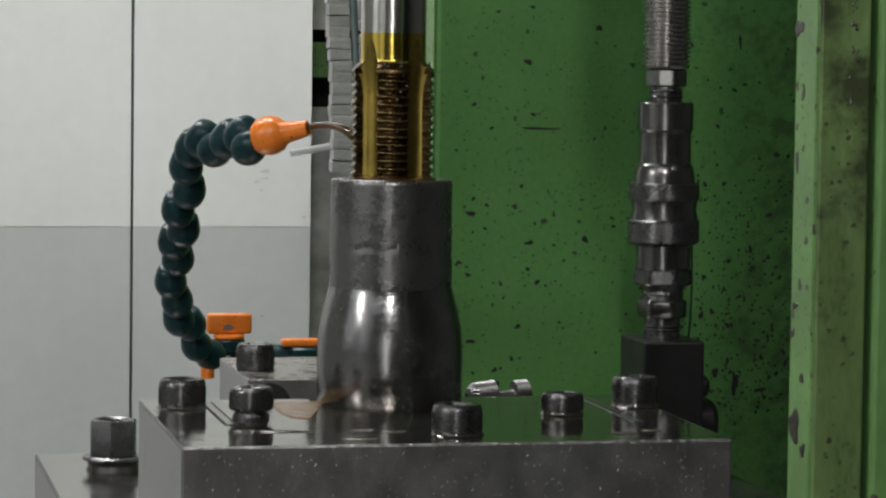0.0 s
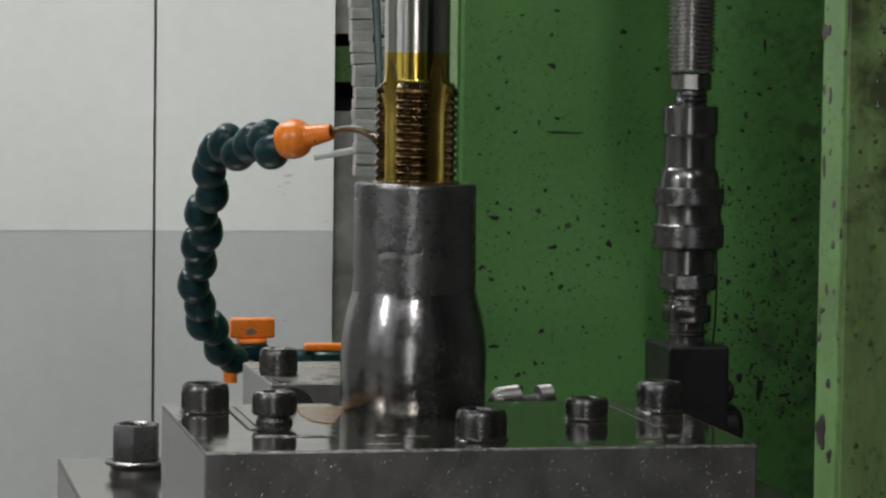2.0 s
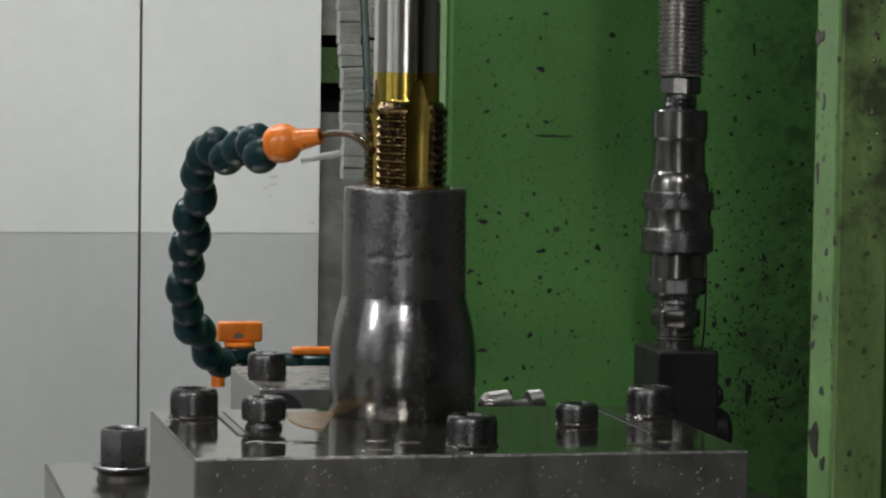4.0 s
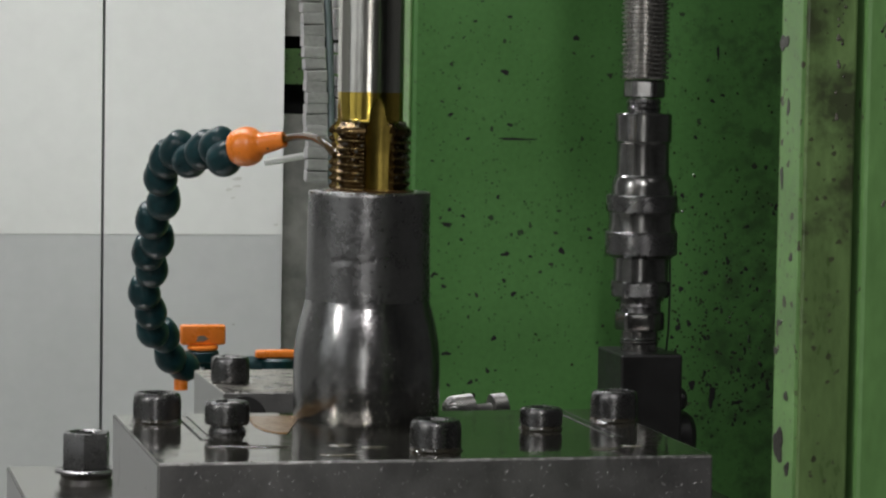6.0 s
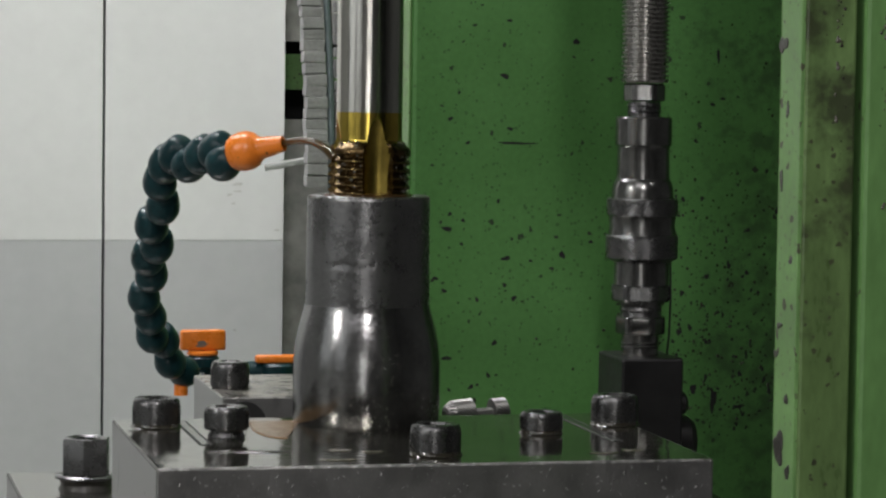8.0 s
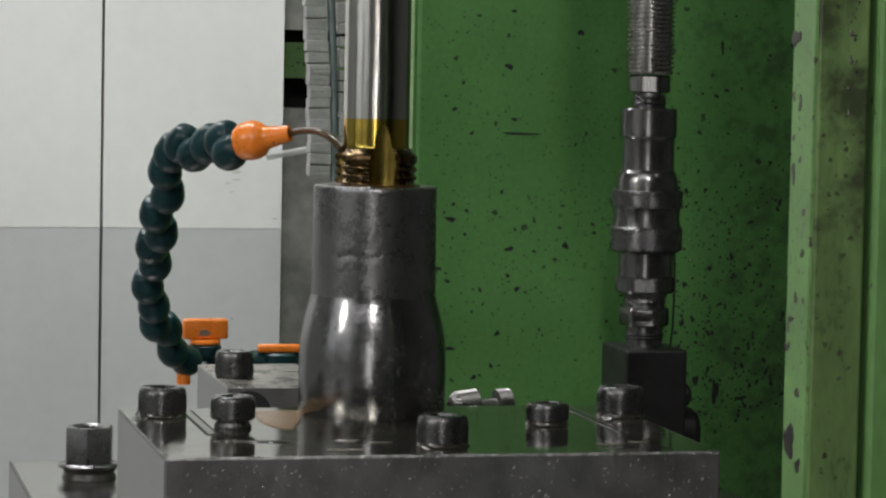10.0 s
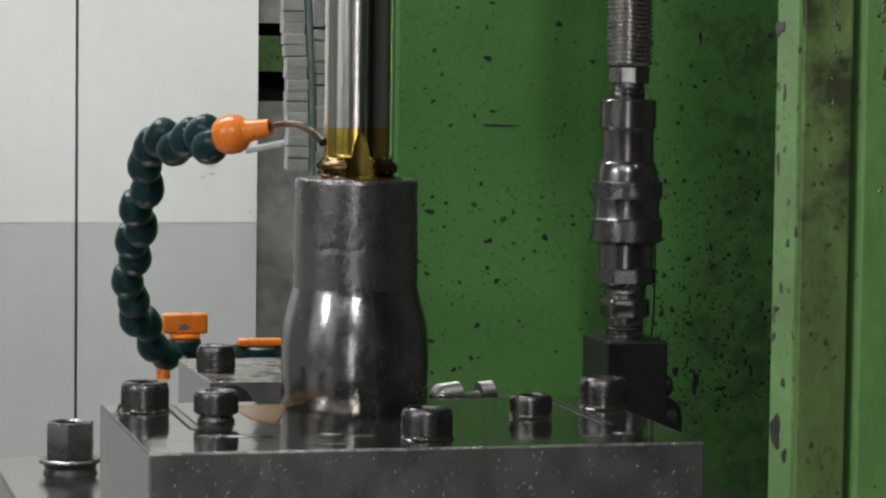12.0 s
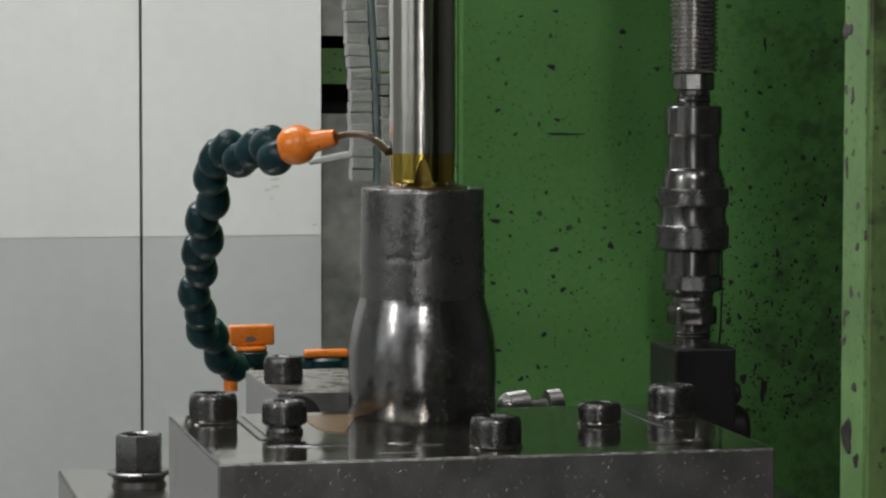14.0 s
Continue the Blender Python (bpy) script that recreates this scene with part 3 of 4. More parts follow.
def flat_blob(w, h, thick, seed, axis="y", n=18, wild=1.0):
    """A small flat patch with an uneven outline, lying in the xz plane (axis y) or the xy plane (axis z)."""
    rnd = random.Random(seed)
    ph = [rnd.uniform(0, 6.28) for _ in range(4)]
    bm = bmesh.new()
    rows = []
    for d, q in ((0.0, 1.0), (thick, 0.85)):
        row = []
        for k in range(n):
            a = 2 * math.pi * k / n
            r = q * (1 + wild * (0.22 * math.sin(2 * a + ph[0]) + 0.16 * math.sin(3 * a + ph[1]) + 0.1 * math.sin(5 * a + ph[2])))
            u, v = 0.5 * w * r * math.cos(a), 0.5 * h * r * math.sin(a)
            row.append(bm.verts.new((u, -d, v) if axis == "y" else (u, v, d)))
        rows.append(row)
    for k in range(n):
        bm.faces.new((rows[0][k], rows[0][(k + 1) % n], rows[1][(k + 1) % n], rows[1][k]))
    bm.faces.new(rows[1])
    return bm


def puddle(at, w, h, seed, material, turn=0, wild=1.0):
    ob = thing("oil_puddle", "shallow puddle of amber cutting oil on the steel block", "oil", at, "oil puddles")
    ob.rotation_euler.z = radians(turn)
    part("film", flat_blob(w, h, 0.0004, seed, "z", 40, wild), material, ob, "", True, 60)


# tan patch with a rounded front, a reflection beside the coupling put into colour
amber = thing("oil_puddle", "tan patch coloured as a reflection at the foot of the coupling", "oil", (-0.0405, 0.004, 1.0001), "oil puddles")
bm = bmesh.new()
arc = [(-0.0215 * math.cos(a) - 0.0135 * math.sin(a), -0.070 * math.sin(a)) for a in [radians(6 * k) for k in range(16)]]
low = [bm.verts.new((x, y, 0.0)) for x, y in [(0.006, 0.0)] + arc]
high = [bm.verts.new((x * 0.97, y * 0.98, 0.0005)) for x, y in [(0.006, 0.0)] + arc]
for k in range(len(low)):
    k2 = (k + 1) % len(low)
    bm.faces.new((low[k], low[k2], high[k2], high[k]))
bm.faces.new(high)
part("film", bm, M["oil"], amber)
for x, y, w, h, k, m in ((-0.081, -0.112, 0.040, 0.005, 5, "film"), (-0.035, -0.112, 0.014, 0.006, 6, "wet"), (-0.043, -0.1455, 0.016, 0.009, 7, "wet"), (-0.021, -0.120, 0.010, 0.005, 9, "wet"), (0.092, -0.138, 0.012, 0.008, 8, "wet"), (0.108, -0.130, 0.009, 0.006, 4, "wet")):
    puddle((x, y, 1.0002), w, h, k, M[m], 3 * k - 20)

# rear clamp block
rb = thing("clamp_block", "ground steel clamp block with a dark bore, behind the jaw", "block", (-0.065, 0.08, 0.935))
bm = box(0, 0.10, 0, 0.116, 0, 0.0695, 0.001)
# the left face again gets its light from the paler steel
for f in bm.faces:
    f.material_index = 1 if f.normal.z > 0.9 else 2 if f.normal.x < -0.9 else 3 if f.normal.z > 0.2 else 0
part("body", bm, [M["plate_side"], M["smeared"], M["lit_side"], M["edge"]], rb)
# flat black discs: the shade inside the two holes is only colour
part("bore", lathe([(0.0125, -0.0006), (0.0125, 0.0006)], 40, m=pose(0.0122, 0, 0.0545, 90)), M["dark"], rb, "dark disc standing for a shaded bore")
part("pin_hole", lathe([(0.0011, -0.0004), (0.0011, 0.0004)], 16, m=pose(0, 0.088, 0.045, 0, 90, 0)), M["dark"], rb)


# ---------------------------------------------------------------- steel coupling
def coupling():
    ob = thing("pipe_coupling", "dark oily forged steel reducer coupling being tapped", "coupling", (0, 0, 1.0))
    outer = [(0.0385, 0.0), (0.0390, 0.001), (0.0392, 0.022), (0.0391, 0.030), (0.0388, 0.036), (0.0381, 0.042), (0.0371, 0.047), (0.0360, 0.052), (0.0347, 0.0565), (0.0338, 0.0597), (0.0333, 0.0618), (0.0331, 0.063)]
    upper = [(0.0331, 0.063), (0.0329, 0.075), (0.0327, 0.095), (0.0325, 0.112), (0.0325, 0.1188), (0.0322, 0.1198), (0.0316, 0.1205), (0.0250, 0.1205), (0.0230, 0.1180), (0.0226, 0.1150), (0.0226, 0.03)]
    part("tapered_body", lathe(outer, 96, cap=False), M["turned"], ob, "turned tapered lower body, shiny with oil", True, 50)
    # forging marks: a raised slanting seam and a shallow score below it
    dense = []
    for (r0, z0), (r1, z1) in zip(upper[:5], upper[1:5]):
        k = max(1, round((z1 - z0) / 0.0012))
        dense += [(r0 + (r1 - r0) * q / k, z0 + (z1 - z0) * q / k) for q in range(k)]
    dense += upper[4:]

    def marks(i, n_, r, z):
        if r < 0.032 or z > 0.116:
            return r
        a = (360 * i / n_ + 101.3 + 180) % 360 - 180
        ridge = -2 - (0.099 - z) / 0.012 * 9
        up = 0.0003 * math.exp(-((a - ridge) / 3.5) ** 2) * math.exp(-((z - 0.0915) / 0.0065) ** 2)
        score = 0.0003 * math.exp(-((z - 0.0845 - 0.001 * math.sin(a * 0.2)) / 0.0011) ** 2) * (1 if -34 < a < 6 else 0)
        dents = 0.00008 * noise.noise(Vector((a * 0.09, z * 260, 3.1))) + 0.00003 * noise.noise(Vector((a * 0.4, z * 900, 1.7)))
        return r + up - score + dents

    part("upper_sleeve", lathe(dense, 200, marks, cap=False), M["forged"], ob, "rough forged upper sleeve", True, 50)
    return ob


coupling()


# ---------------------------------------------------------------- the tap
def tap():
    ob = thing("threading_tap", "golden coated four-flute threading tap on a steel shank, wet with oil", "tap", (0, 0, 1.2))
    n, pitch, r_out, deep = 240, 0.00424, 0.0222, 0.0018
    top, length = -0.0180, 0.085
    zs = []
    z = 0.0025
    while z > top - 0.001:
        zs.append(z)
        z -= 0.0008
    z = top - 0.001
    while z > top - length:
        zs.append(z)
        z -= pitch / 14
    bm = bmesh.new()
    rows, flags = [], []
    for z in zs:
        row, fl = [], []
        # shoulder from the shank to the thread
        s = min(1.0, max(0.0, (top + 0.0062 - z) / 0.0062))
        lead = min(1.0, max(0.0, (z - (top - length)) / 0.02))
        if z > -0.0005:
            centre = 1.0
        else:
            up = min(1.0, max(0.0, (z - (top - 0.012)) / 0.0295))
            centre = 0.0212 + 0.0042 * up**1.4
        for k in range(n):
            a = 2 * math.pi * k / n
            ph = (z / pitch + a / (2 * math.pi)) % 1.0
            tooth = abs(2 * ph - 1)
            tooth = min(1.0, max(0.0, (tooth - 0.10) / 0.84))
            rt = (r_out - 0.003 * (1 - lead)) - deep * tooth * min(1.0, max(0.0, (top - 0.0008 - z) / 0.001))
            r = 0.0174 + (rt - 0.0174) * (s * s * (3 - 2 * s))
            d = (a + math.pi / 4) % (math.pi / 2) - math.pi / 4
            cut = 0.0080
            inside = False
            if abs(centre * math.sin(d)) < cut:
                q = centre * math.cos(d) - math.sqrt(cut * cut - (centre * math.sin(d)) ** 2)
                if q < r:
                    r, inside = q, True
            row.append(bm.verts.new((r * math.cos(a), r * math.sin(a), z)))
            fl.append(inside)
        rows.append(row)
        flags.append(fl)
    for i in range(len(rows) - 1):
        for k in range(n):
            k2 = (k + 1) % n
            f = bm.faces.new((rows[i][k], rows[i + 1][k], rows[i + 1][k2], rows[i][k2]))
            flute = flags[i][k] and flags[i][k2]
            crest = abs(2 * (((zs[i] + zs[i + 1]) / 2 / pitch + (k + 0.5) / n) % 1.0) - 1) < 0.14
            f.material_index = 2 if flute else 0 if zs[i] > top + 0.0052 else 3 if crest and zs[i] < top - 0.002 else 1
    bm.faces.new(rows[-1])
    part("threaded_body", bm, [M["gold"], M["land"], M["flute"], M["crest"]], ob, "golden coated thread with four flutes", True, 30)
    part("shank", lathe([(0.0174, 0.0025), (0.0174, 0.10), (0.0174, 0.40)], 96), M["shank"], ob, "bright ground steel shank", True)
    return ob


TAP = tap()


# ---------------------------------------------------------------- coolant hose, valves and nozzle
TIP = Vector((-0.0363, 0.0560, 1.1461))


def coolant_hose():
    ob = thing("coolant_hose", "jointed teal plastic coolant hose with an orange nozzle", "hose", (-0.0547, 0.335, 0.99))
    base = Vector(ob.location)
    centres = [(-0.0656, 0.0820, 1.1342), (-0.0684, 0.0920, 1.1402), (-0.0741, 0.1080, 1.1373), (-0.0792, 0.1220, 1.1317), (-0.0850, 0.1350, 1.1361), (-0.0893, 0.1480, 1.1303),
               (-0.0908, 0.1600, 1.1200), (-0.0868, 0.1780, 1.1051), (-0.0910, 0.1950, 1.0928), (-0.0860, 0.2100, 1.0800), (-0.0899, 0.2220, 1.0721), (-0.0860, 0.2350, 1.0608),
               (-0.0882, 0.2520, 1.0456), (-0.0821, 0.2680, 1.0323), (-0.0789, 0.2830, 1.0190), (-0.0702, 0.2950, 1.0151), (-0.0634, 0.3150, 0.9995), (-0.0528, 0.3300, 0.9923), (-0.0364, 0.3500, 0.9905)]
    centres = [Vector(c) for c in centres]
    # a ball whose neck reaches into the next one
    prof = [(0.0040, -0.0098), (0.0070, -0.0078), (0.0090, -0.0050), (0.0100, -0.0015), (0.0101, 0.0012), (0.0096, 0.0042), (0.0085, 0.0070), (0.0078, 0.0092), (0.0064, 0.0118), (0.0040, 0.0128)]
    for a, b in zip(centres, centres[1:]):
        part("segment", lathe(prof, 28, m=along(a - base, a + (a - b) * 0.6 + Vector((0, 0, 0.006)) - base)), M["teal"], ob, "", True, 60)
    part("nozzle", lathe([(0.0080, -0.0085), (0.0098, -0.0060), (0.0109, -0.0015), (0.0108, 0.0025), (0.0094, 0.0062), (0.0068, 0.0086), (0.0061, 0.0105), (0.0047, 0.0205), (0.0043, 0.0230), (0.0030, 0.0231), (0.0028, 0.020)], 36,
                         m=along(Vector((-0.0555, 0.0680, 1.1416)) - base, TIP - base)), M["orange"], ob, "orange plastic tapered nozzle", True, 45)
    part("stub", lathe([(0.0045, -0.006), (0.0045, 0.004)], 20, m=pose(*(Vector((-0.0545, 0.330, 0.983)) - base))), M["orange"], ob, "orange plastic stub")
    return ob


coolant_hose()


def valve(at, low, high, foot, collar=True):
    ob = thing("hose_valve", "teal plastic hose valve with an orange lever", "valve", at, "hose valves")
    part("body", lathe([(0.0075, foot), (0.0075, -0.004), (0.0108, -0.003), (0.0108, 0.003), (0.009, 0.0045)], 28), M["teal"], ob, "", True)
    if collar:
        part("collar", lathe([(0.0100, 0.0046), (0.0104, 0.006), (0.0095, 0.0075)], 28), M["orange"], ob, "", True)
    lever = part("lever", box(-0.0148, 0.0148, -0.004, 0.004, low, high, 0.0018, 3), M["orange"], ob, "orange plastic lever", True)
    if collar:
        smear = part("smear", flat_blob(0.009, 0.0035, 0.0002, 77), M["seam"], lever, "dark oily smear")
        smear.location = (-0.001, -0.0040, low + 0.0042)
    return ob


valve((-0.0364, 0.36, 0.9955), 0.0076, 0.0210, -0.0065)
valve((0.0150, 0.37, 0.9885), 0.0046, 0.0100, -0.0065, False)
mf = thing("coolant_manifold", "teal plastic coolant manifold behind the clamp block", "manifold", (0.0, 0.375, 0.95))
part("pipe", lathe([(0.008, -0.034), (0.008, 0.07)], 24, m=pose(0, 0, 0.036, 0, 90, 0)), M["teal"], mf, "", True)
part("bracket", box(0.0, 0.03, -0.01, 0.01, -0.95, 0.03, 0.001), M["black"], mf)

st = thing("oil_stream", "thin amber stream of cutting oil from the nozzle", "oil", TIP)
pts = spline([TIP, (-0.0310, 0.0430, 1.1480), (-0.0262, 0.0270, 1.1480), (-0.0222, 0.0100, 1.1450), (-0.0180, 0.0010, 1.1395)], 6)
part("jet", sweep([p - Vector(st.location) for p in pts], [0.0019 + 0.0007 * i / len(pts) for i in range(len(pts))], 12), M["jet"], st, "", True)


# ---------------------------------------------------------------- hydraulic coupler on the green wall
def coupler():
    ob = thing("hydraulic_coupler", "greasy steel quick coupler on a ribbed hydraulic hose", "coupler", (0.2053, 0.175, 1.0165))
    k = 0.000343
    z = lambda y: (625 - y) * k

    def turned(name, rows, material, label="", hexagon=False, knurl=False, n=64):
        def ring(i, n_, r, zz):
            a = 2 * math.pi * i / n_
            if hexagon:
                return min(r * 1.02, r * 0.92 / math.cos((a + 0.3) % (math.pi / 3) - math.pi / 6))
            return r * (1 + (0.004 if (i + int(zz / 0.0012)) % 2 else -0.004)) if knurl else r
        prof = []
        for px, y in rows:
            prof.append((px * k, z(y)))
        return part(name, lathe(prof, 96 if knurl else n, ring if hexagon or knurl else None), material, ob, label, not knurl, 30)

    hose = [(40, 143)]
    y = 140
    while y > -260:
        hose += [(41.5, y), (42.5, y - 1.5), (42.5, y - 3.5), (37, y - 5), (37, y - 7)]
        y -= 8
    turned("ribbed_hose", hose, M["rib"], "ribbed metal hose")
    turned("hose_nut", [(32, 176), (36, 173), (36, 147), (32, 144)], M["zinc"], "", True)
    turned("neck", [(29, 203), (29, 196), (31, 194), (29, 191), (29, 186), (31, 184), (29, 181), (28, 177)], M["bolt"])
    turned("sleeve", [(47, 256), (50, 252), (50, 206), (48, 203)], M["zinc"])
    turned("socket_body", [(50, 316), (47, 312), (46, 262), (47, 256)], M["zinc"])
    turned("flange", [(55, 348), (54, 330), (51, 318), (49, 315)], M["zinc"])
    turned("lock_ring", [(61, 378)] + [(63, 376 - i * 3.4) for i in range(9)] + [(60, 347)], M["bolt"], "knurled ring", False, True)
    turned("mid_body", [(61, 413), (58, 395), (60, 378)], M["zinc"])
    turned("release_ring", [(52, 459), (58, 456)] + [(64, 452 - i * 3.4) for i in range(12)] + [(61, 412)], M["bolt"], "knurled release ring", False, True)
    turned("plug_body", [(49, 500), (49, 459)], M["zinc"])
    turned("plug_hexagon", [(48, 530), (51, 526), (51, 503), (49, 500)], M["bolt"], "", True)
    turned("plug_neck", [(37, 556), (36, 548), (38, 545), (36, 540), (40, 530)], M["bolt"])
    turned("union_nut", [(41, 588), (43.5, 584), (43.5, 559), (41, 556)], M["zinc"], "", True)
    turned("thread", [(33, 626), (33, 612), (35, 609), (33, 606), (35, 603), (33, 600), (33, 588)], M["zinc"])
    part("wire", sweep([(0.0165, -0.006, z(452)), (0.0168, -0.007, z(520)), (0.0166, -0.006, z(590)), (0.0160, -0.004, z(626))], 0.0007, 6), M["black"], ob, "thin black wire")
    return ob


coupler()
vb = thing("valve_block", "black oily hydraulic valve block under the coupler", "valve", (0.2062, 0.175, 0.935))
part("body", box(-0.0193, 0.0193, -0.025, 0.027, 0.0, 0.0815, 0.0015), M["black"], vb)
part("side_cap", lathe([(0.015, 0.0), (0.015, 0.010), (0.012, 0.014)], 28, m=pose(0.0193, 0.0, 0.029, 0, 90, 0)), M["black"], vb, "", True)
part("side_plug", lathe([(0.007, 0.0), (0.007, 0.006), (0.005, 0.008)], 20, m=pose(0.0193, -0.006, 0.052, 0, 90, 0)), M["black"], vb, "", True)

# chromed union behind the jaw block
un = thing("chromed_union", "knurled chromed pipe union behind the jaw block", "fitting", (0.0664, 0.06, 0.9942))
un.rotation_euler.z = radians(7)
kn = lambda i, n_, r, zz: r * (1 + (0.026 if (i + round(zz / 0.0013)) % 2 else -0.026)) if r > 0.0080 else r
part("knob", lathe([(0.0030, -0.0060), (0.0036, -0.0095), (0.0046, -0.0098), (0.0070, -0.0088), (0.0086, -0.0068)] + [(0.0096, -0.005 + i * 0.0013) for i in range(10)] + [(0.0045, 0.0085)], 48, kn, m=pose(0, 0, 0, 0, 84, 0)), M["chrome"], un, "knurled knob")
part("tube", lathe([(0.0038, 0.008), (0.0038, 0.020)], 24, m=pose(0, 0, 0, 0, 86, 0)), M["chrome"], un, "", True)
part("nut", lathe([(0.0046, 0.018)] + [(0.0083, 0.0185 + i * 0.0013) for i in range(7)] + [(0.0046, 0.028)], 48, kn, m=pose(0, 0, 0, 0, 86, 0)), M["chrome"], un, "knurled nut")

sb = thing("support_block", "grey steel support block under the union", "block", (0.0657, 0.06, 0.935))
part("body", box(-0.012, 0.035, -0.014, 0.014, 0, 0.0502, 0.001), M["plate_side"], sb)

# hexagon nut on a stud
hn = thing("stud_nut", "tall black hexagon nut with washers on the table", "nut", (-0.1269, 0.2128, 0.935))
hx = lambda i, n_, r, zz: r * math.cos(math.pi / 6) / math.cos((2 * math.pi * i / n_ + 0.733) % (math.pi / 3) - math.pi / 6)
part("nut", lathe([(0.0145, 0.0092), (0.0150, 0.0096), (0.0150, 0.0296), (0.0144, 0.0308), (0.0110, 0.0312), (0.0092, 0.0300), (0.0092, 0.021)], 60, lambda i, n_, r, zz: hx(i, n_, r, zz) if r > 0.0115 else r), M["bolt"], hn, "black hexagon nut", True, 25)
part("washer", lathe([(0.0172, 0.0066), (0.0186, 0.0070), (0.0186, 0.0082), (0.0172, 0.0092)], 48, lambda i, n_, r, zz: r + 0.0003 * math.sin(i * 0.8)), M["bolt"], hn, "", True)
part("collar", lathe([(0.0165, 0.0), (0.0160, 0.0012), (0.0150, 0.0034), (0.0158, 0.0052), (0.0168, 0.0065)], 40), M["grime"], hn, "dark oily collar", True)


# ---------------------------------------------------------------- ribbed cable chain behind the tap
def cable_chain():
    ob = thing("cable_chain", "grey plastic cable chain hanging down behind the tap", "cable chain", (0.057, 0.46, 1.103))
    rnd = random.Random(5)
    for i in range(36):
        zz = 0.004 + i * 0.0078
        bow = -0.020 * (zz / 0.12) ** 2 * 0.25
        w, tip = rnd.uniform(-0.0006, 0.0006), rnd.uniform(-3.5, 2.5)
        bm = box(-0.0085 + w, 0.0065 + w * 0.5, -0.006, 0.006, -0.00385, 0.00385, 0.0005)
        for q in (-0.0019, 0.0012):
            box(-0.0082 + w, 0.0040 + rnd.uniform(-0.003, 0.002), -0.0066, -0.0058, q - 0.0004, q + rnd.uniform(0.0002, 0.0007), bm=bm)
        bm.transform(pose(bow + rnd.uniform(-0.0004, 0.0004), rnd.uniform(-0.001, 0.001), zz + 0.0035, rnd.uniform(-7, 7), tip, 0))
        part("link", bm, M["grey_plastic"], ob)
        bm = box(0.0125, 0.0185 + w, -0.004, 0.008, -0.0034, 0.0034, 0.0005)
        bm.transform(pose(bow * 0.4, 0, zz + 0.0153, 0, -tip, 0))
        part("side_link", bm, M["grey_plastic"], ob)
    part("band", sweep([(0.0095 - 0.020 * (q / 0.12) ** 2 * 0.25 * 0.8, -0.002, q) for q in [0.02 * j for j in range(15)]], 0.0024, 8), M["blue_grey"], ob, "blue-grey rubber band")
    part("cable", sweep([(0.0115 - 0.020 * (q / 0.12) ** 2 * 0.2, 0.002, q + 0.01) for q in [0.02 * j for j in range(15)]], 0.0012, 8), M["black"], ob, "black cable")
    return ob


cable_chain()
tu = thing("plastic_tube", "milky plastic tube reaching out beside the cable chain", "tube", (0.0267, 0.5, 1.118))
part("tube", sweep([(0, 0, 0), (0.03, 0.0, 0.0058), (0.07, 0.0, 0.0125)], 0.0024, 12), M["tube"], tu, "", True)


# ---------------------------------------------------------------- chips and stains
CHIPS = [(0.1482, 1.1849, 0.0050, 0.0036), (0.1565, 1.1418, 0.0216, 0.0018), (0.1113, 1.0865, 0.0079, 0.0025), (0.1505, 1.0674, 0.0058, 0.0029), (0.1881, 1.0697, 0.0036, 0.0050), (0.1953, 1.2076, 0.0036, 0.0043),
         (0.1130, 1.0960, 0.0029, 0.0022), (0.1039, 1.0546, 0.0032, 0.0025), (0.1100, 1.0465, 0.0036, 0.0022), (0.1437, 1.0128, 0.0032, 0.0036), (0.1399, 0.9917, 0.0025, 0.0032), (0.1121, 1.0031, 0.0058, 0.0029)]
CHIPS += [(0.1562, 1.0416, 0.0036, 0.0032), (0.2919, 1.1999, 0.0022, 0.0079), (0.2928, 0.9734, 0.0050, 0.0130), (0.3106, 0.9694, 0.0072, 0.0029), (0.1286, 0.9844, 0.0036, 0.0029), (0.1307, 0.9752, 0.0029, 0.0036),
          (0.2589, 1.1975, 0.0022, 0.0029), (0.2789, 0.9811, 0.0036, 0.0079), (0.2956, 1.1720, 0.0029, 0.0022), (0.2887, 1.1682, 0.0032, 0.0025)]
for i, (x, z, w, h) in enumerate(CHIPS):
    chip = part("chip", flat_blob(w, h, 0.0003, 40 + i), M["dark"], PLATE, "dark chip in the paint")
    chip.location = (x - 0.35, 0.2939 - 0.36, z)
rnd = random.Random(19)
for i in range(70):
    x, z = 0.098 + abs(rnd.gauss(0, 0.055)), rnd.uniform(0.965, 1.25)
    q = 0.0008 + 0.0017 * rnd.random() ** 2
    chip = part("chip", flat_blob(q * rnd.uniform(0.7, 1.6), q, 0.0003, 400 + i), M["dark"], PLATE, "dark chip in the paint")
    chip.location = (x - 0.35, 0.2939 - 0.36, z)
rnd = random.Random(7)
for i in range(250):
    # spatter gathers low down beside the hose
    x, z = 0.298 + rnd.gauss(0, 0.032), 0.95 + abs(rnd.gauss(0, 0.10))
    q = 0.0007 + 0.0024 * rnd.random() ** 2
    if 0.1 < x < 0.42:
        chip = part("chip", flat_blob(q, q * rnd.uniform(0.6, 1.8), 0.0003, 90 + i), M["dark"], PLATE, "dark chip in the paint")
        chip.location = (x - 0.35, 0.2939 - 0.36, z)
for i, (x, z, w, h) in enumerate([(0.124, 1.077, 0.010, 0.0026), (0.124, 1.0698, 0.0067, 0.0024), (0.1157, 1.0664, 0.0056, 0.0022), (0.1197, 1.0581, 0.0045, 0.0016), (0.1627, 1.032, 0.0056, 0.0015)]):
    spot = part("stain", flat_blob(w, h, 0.0003, 20 + i), M["grey_far"], PANEL, "grey oil stain")
    spot.location = (x + 0.2, 1.2499 - 1.3, z)


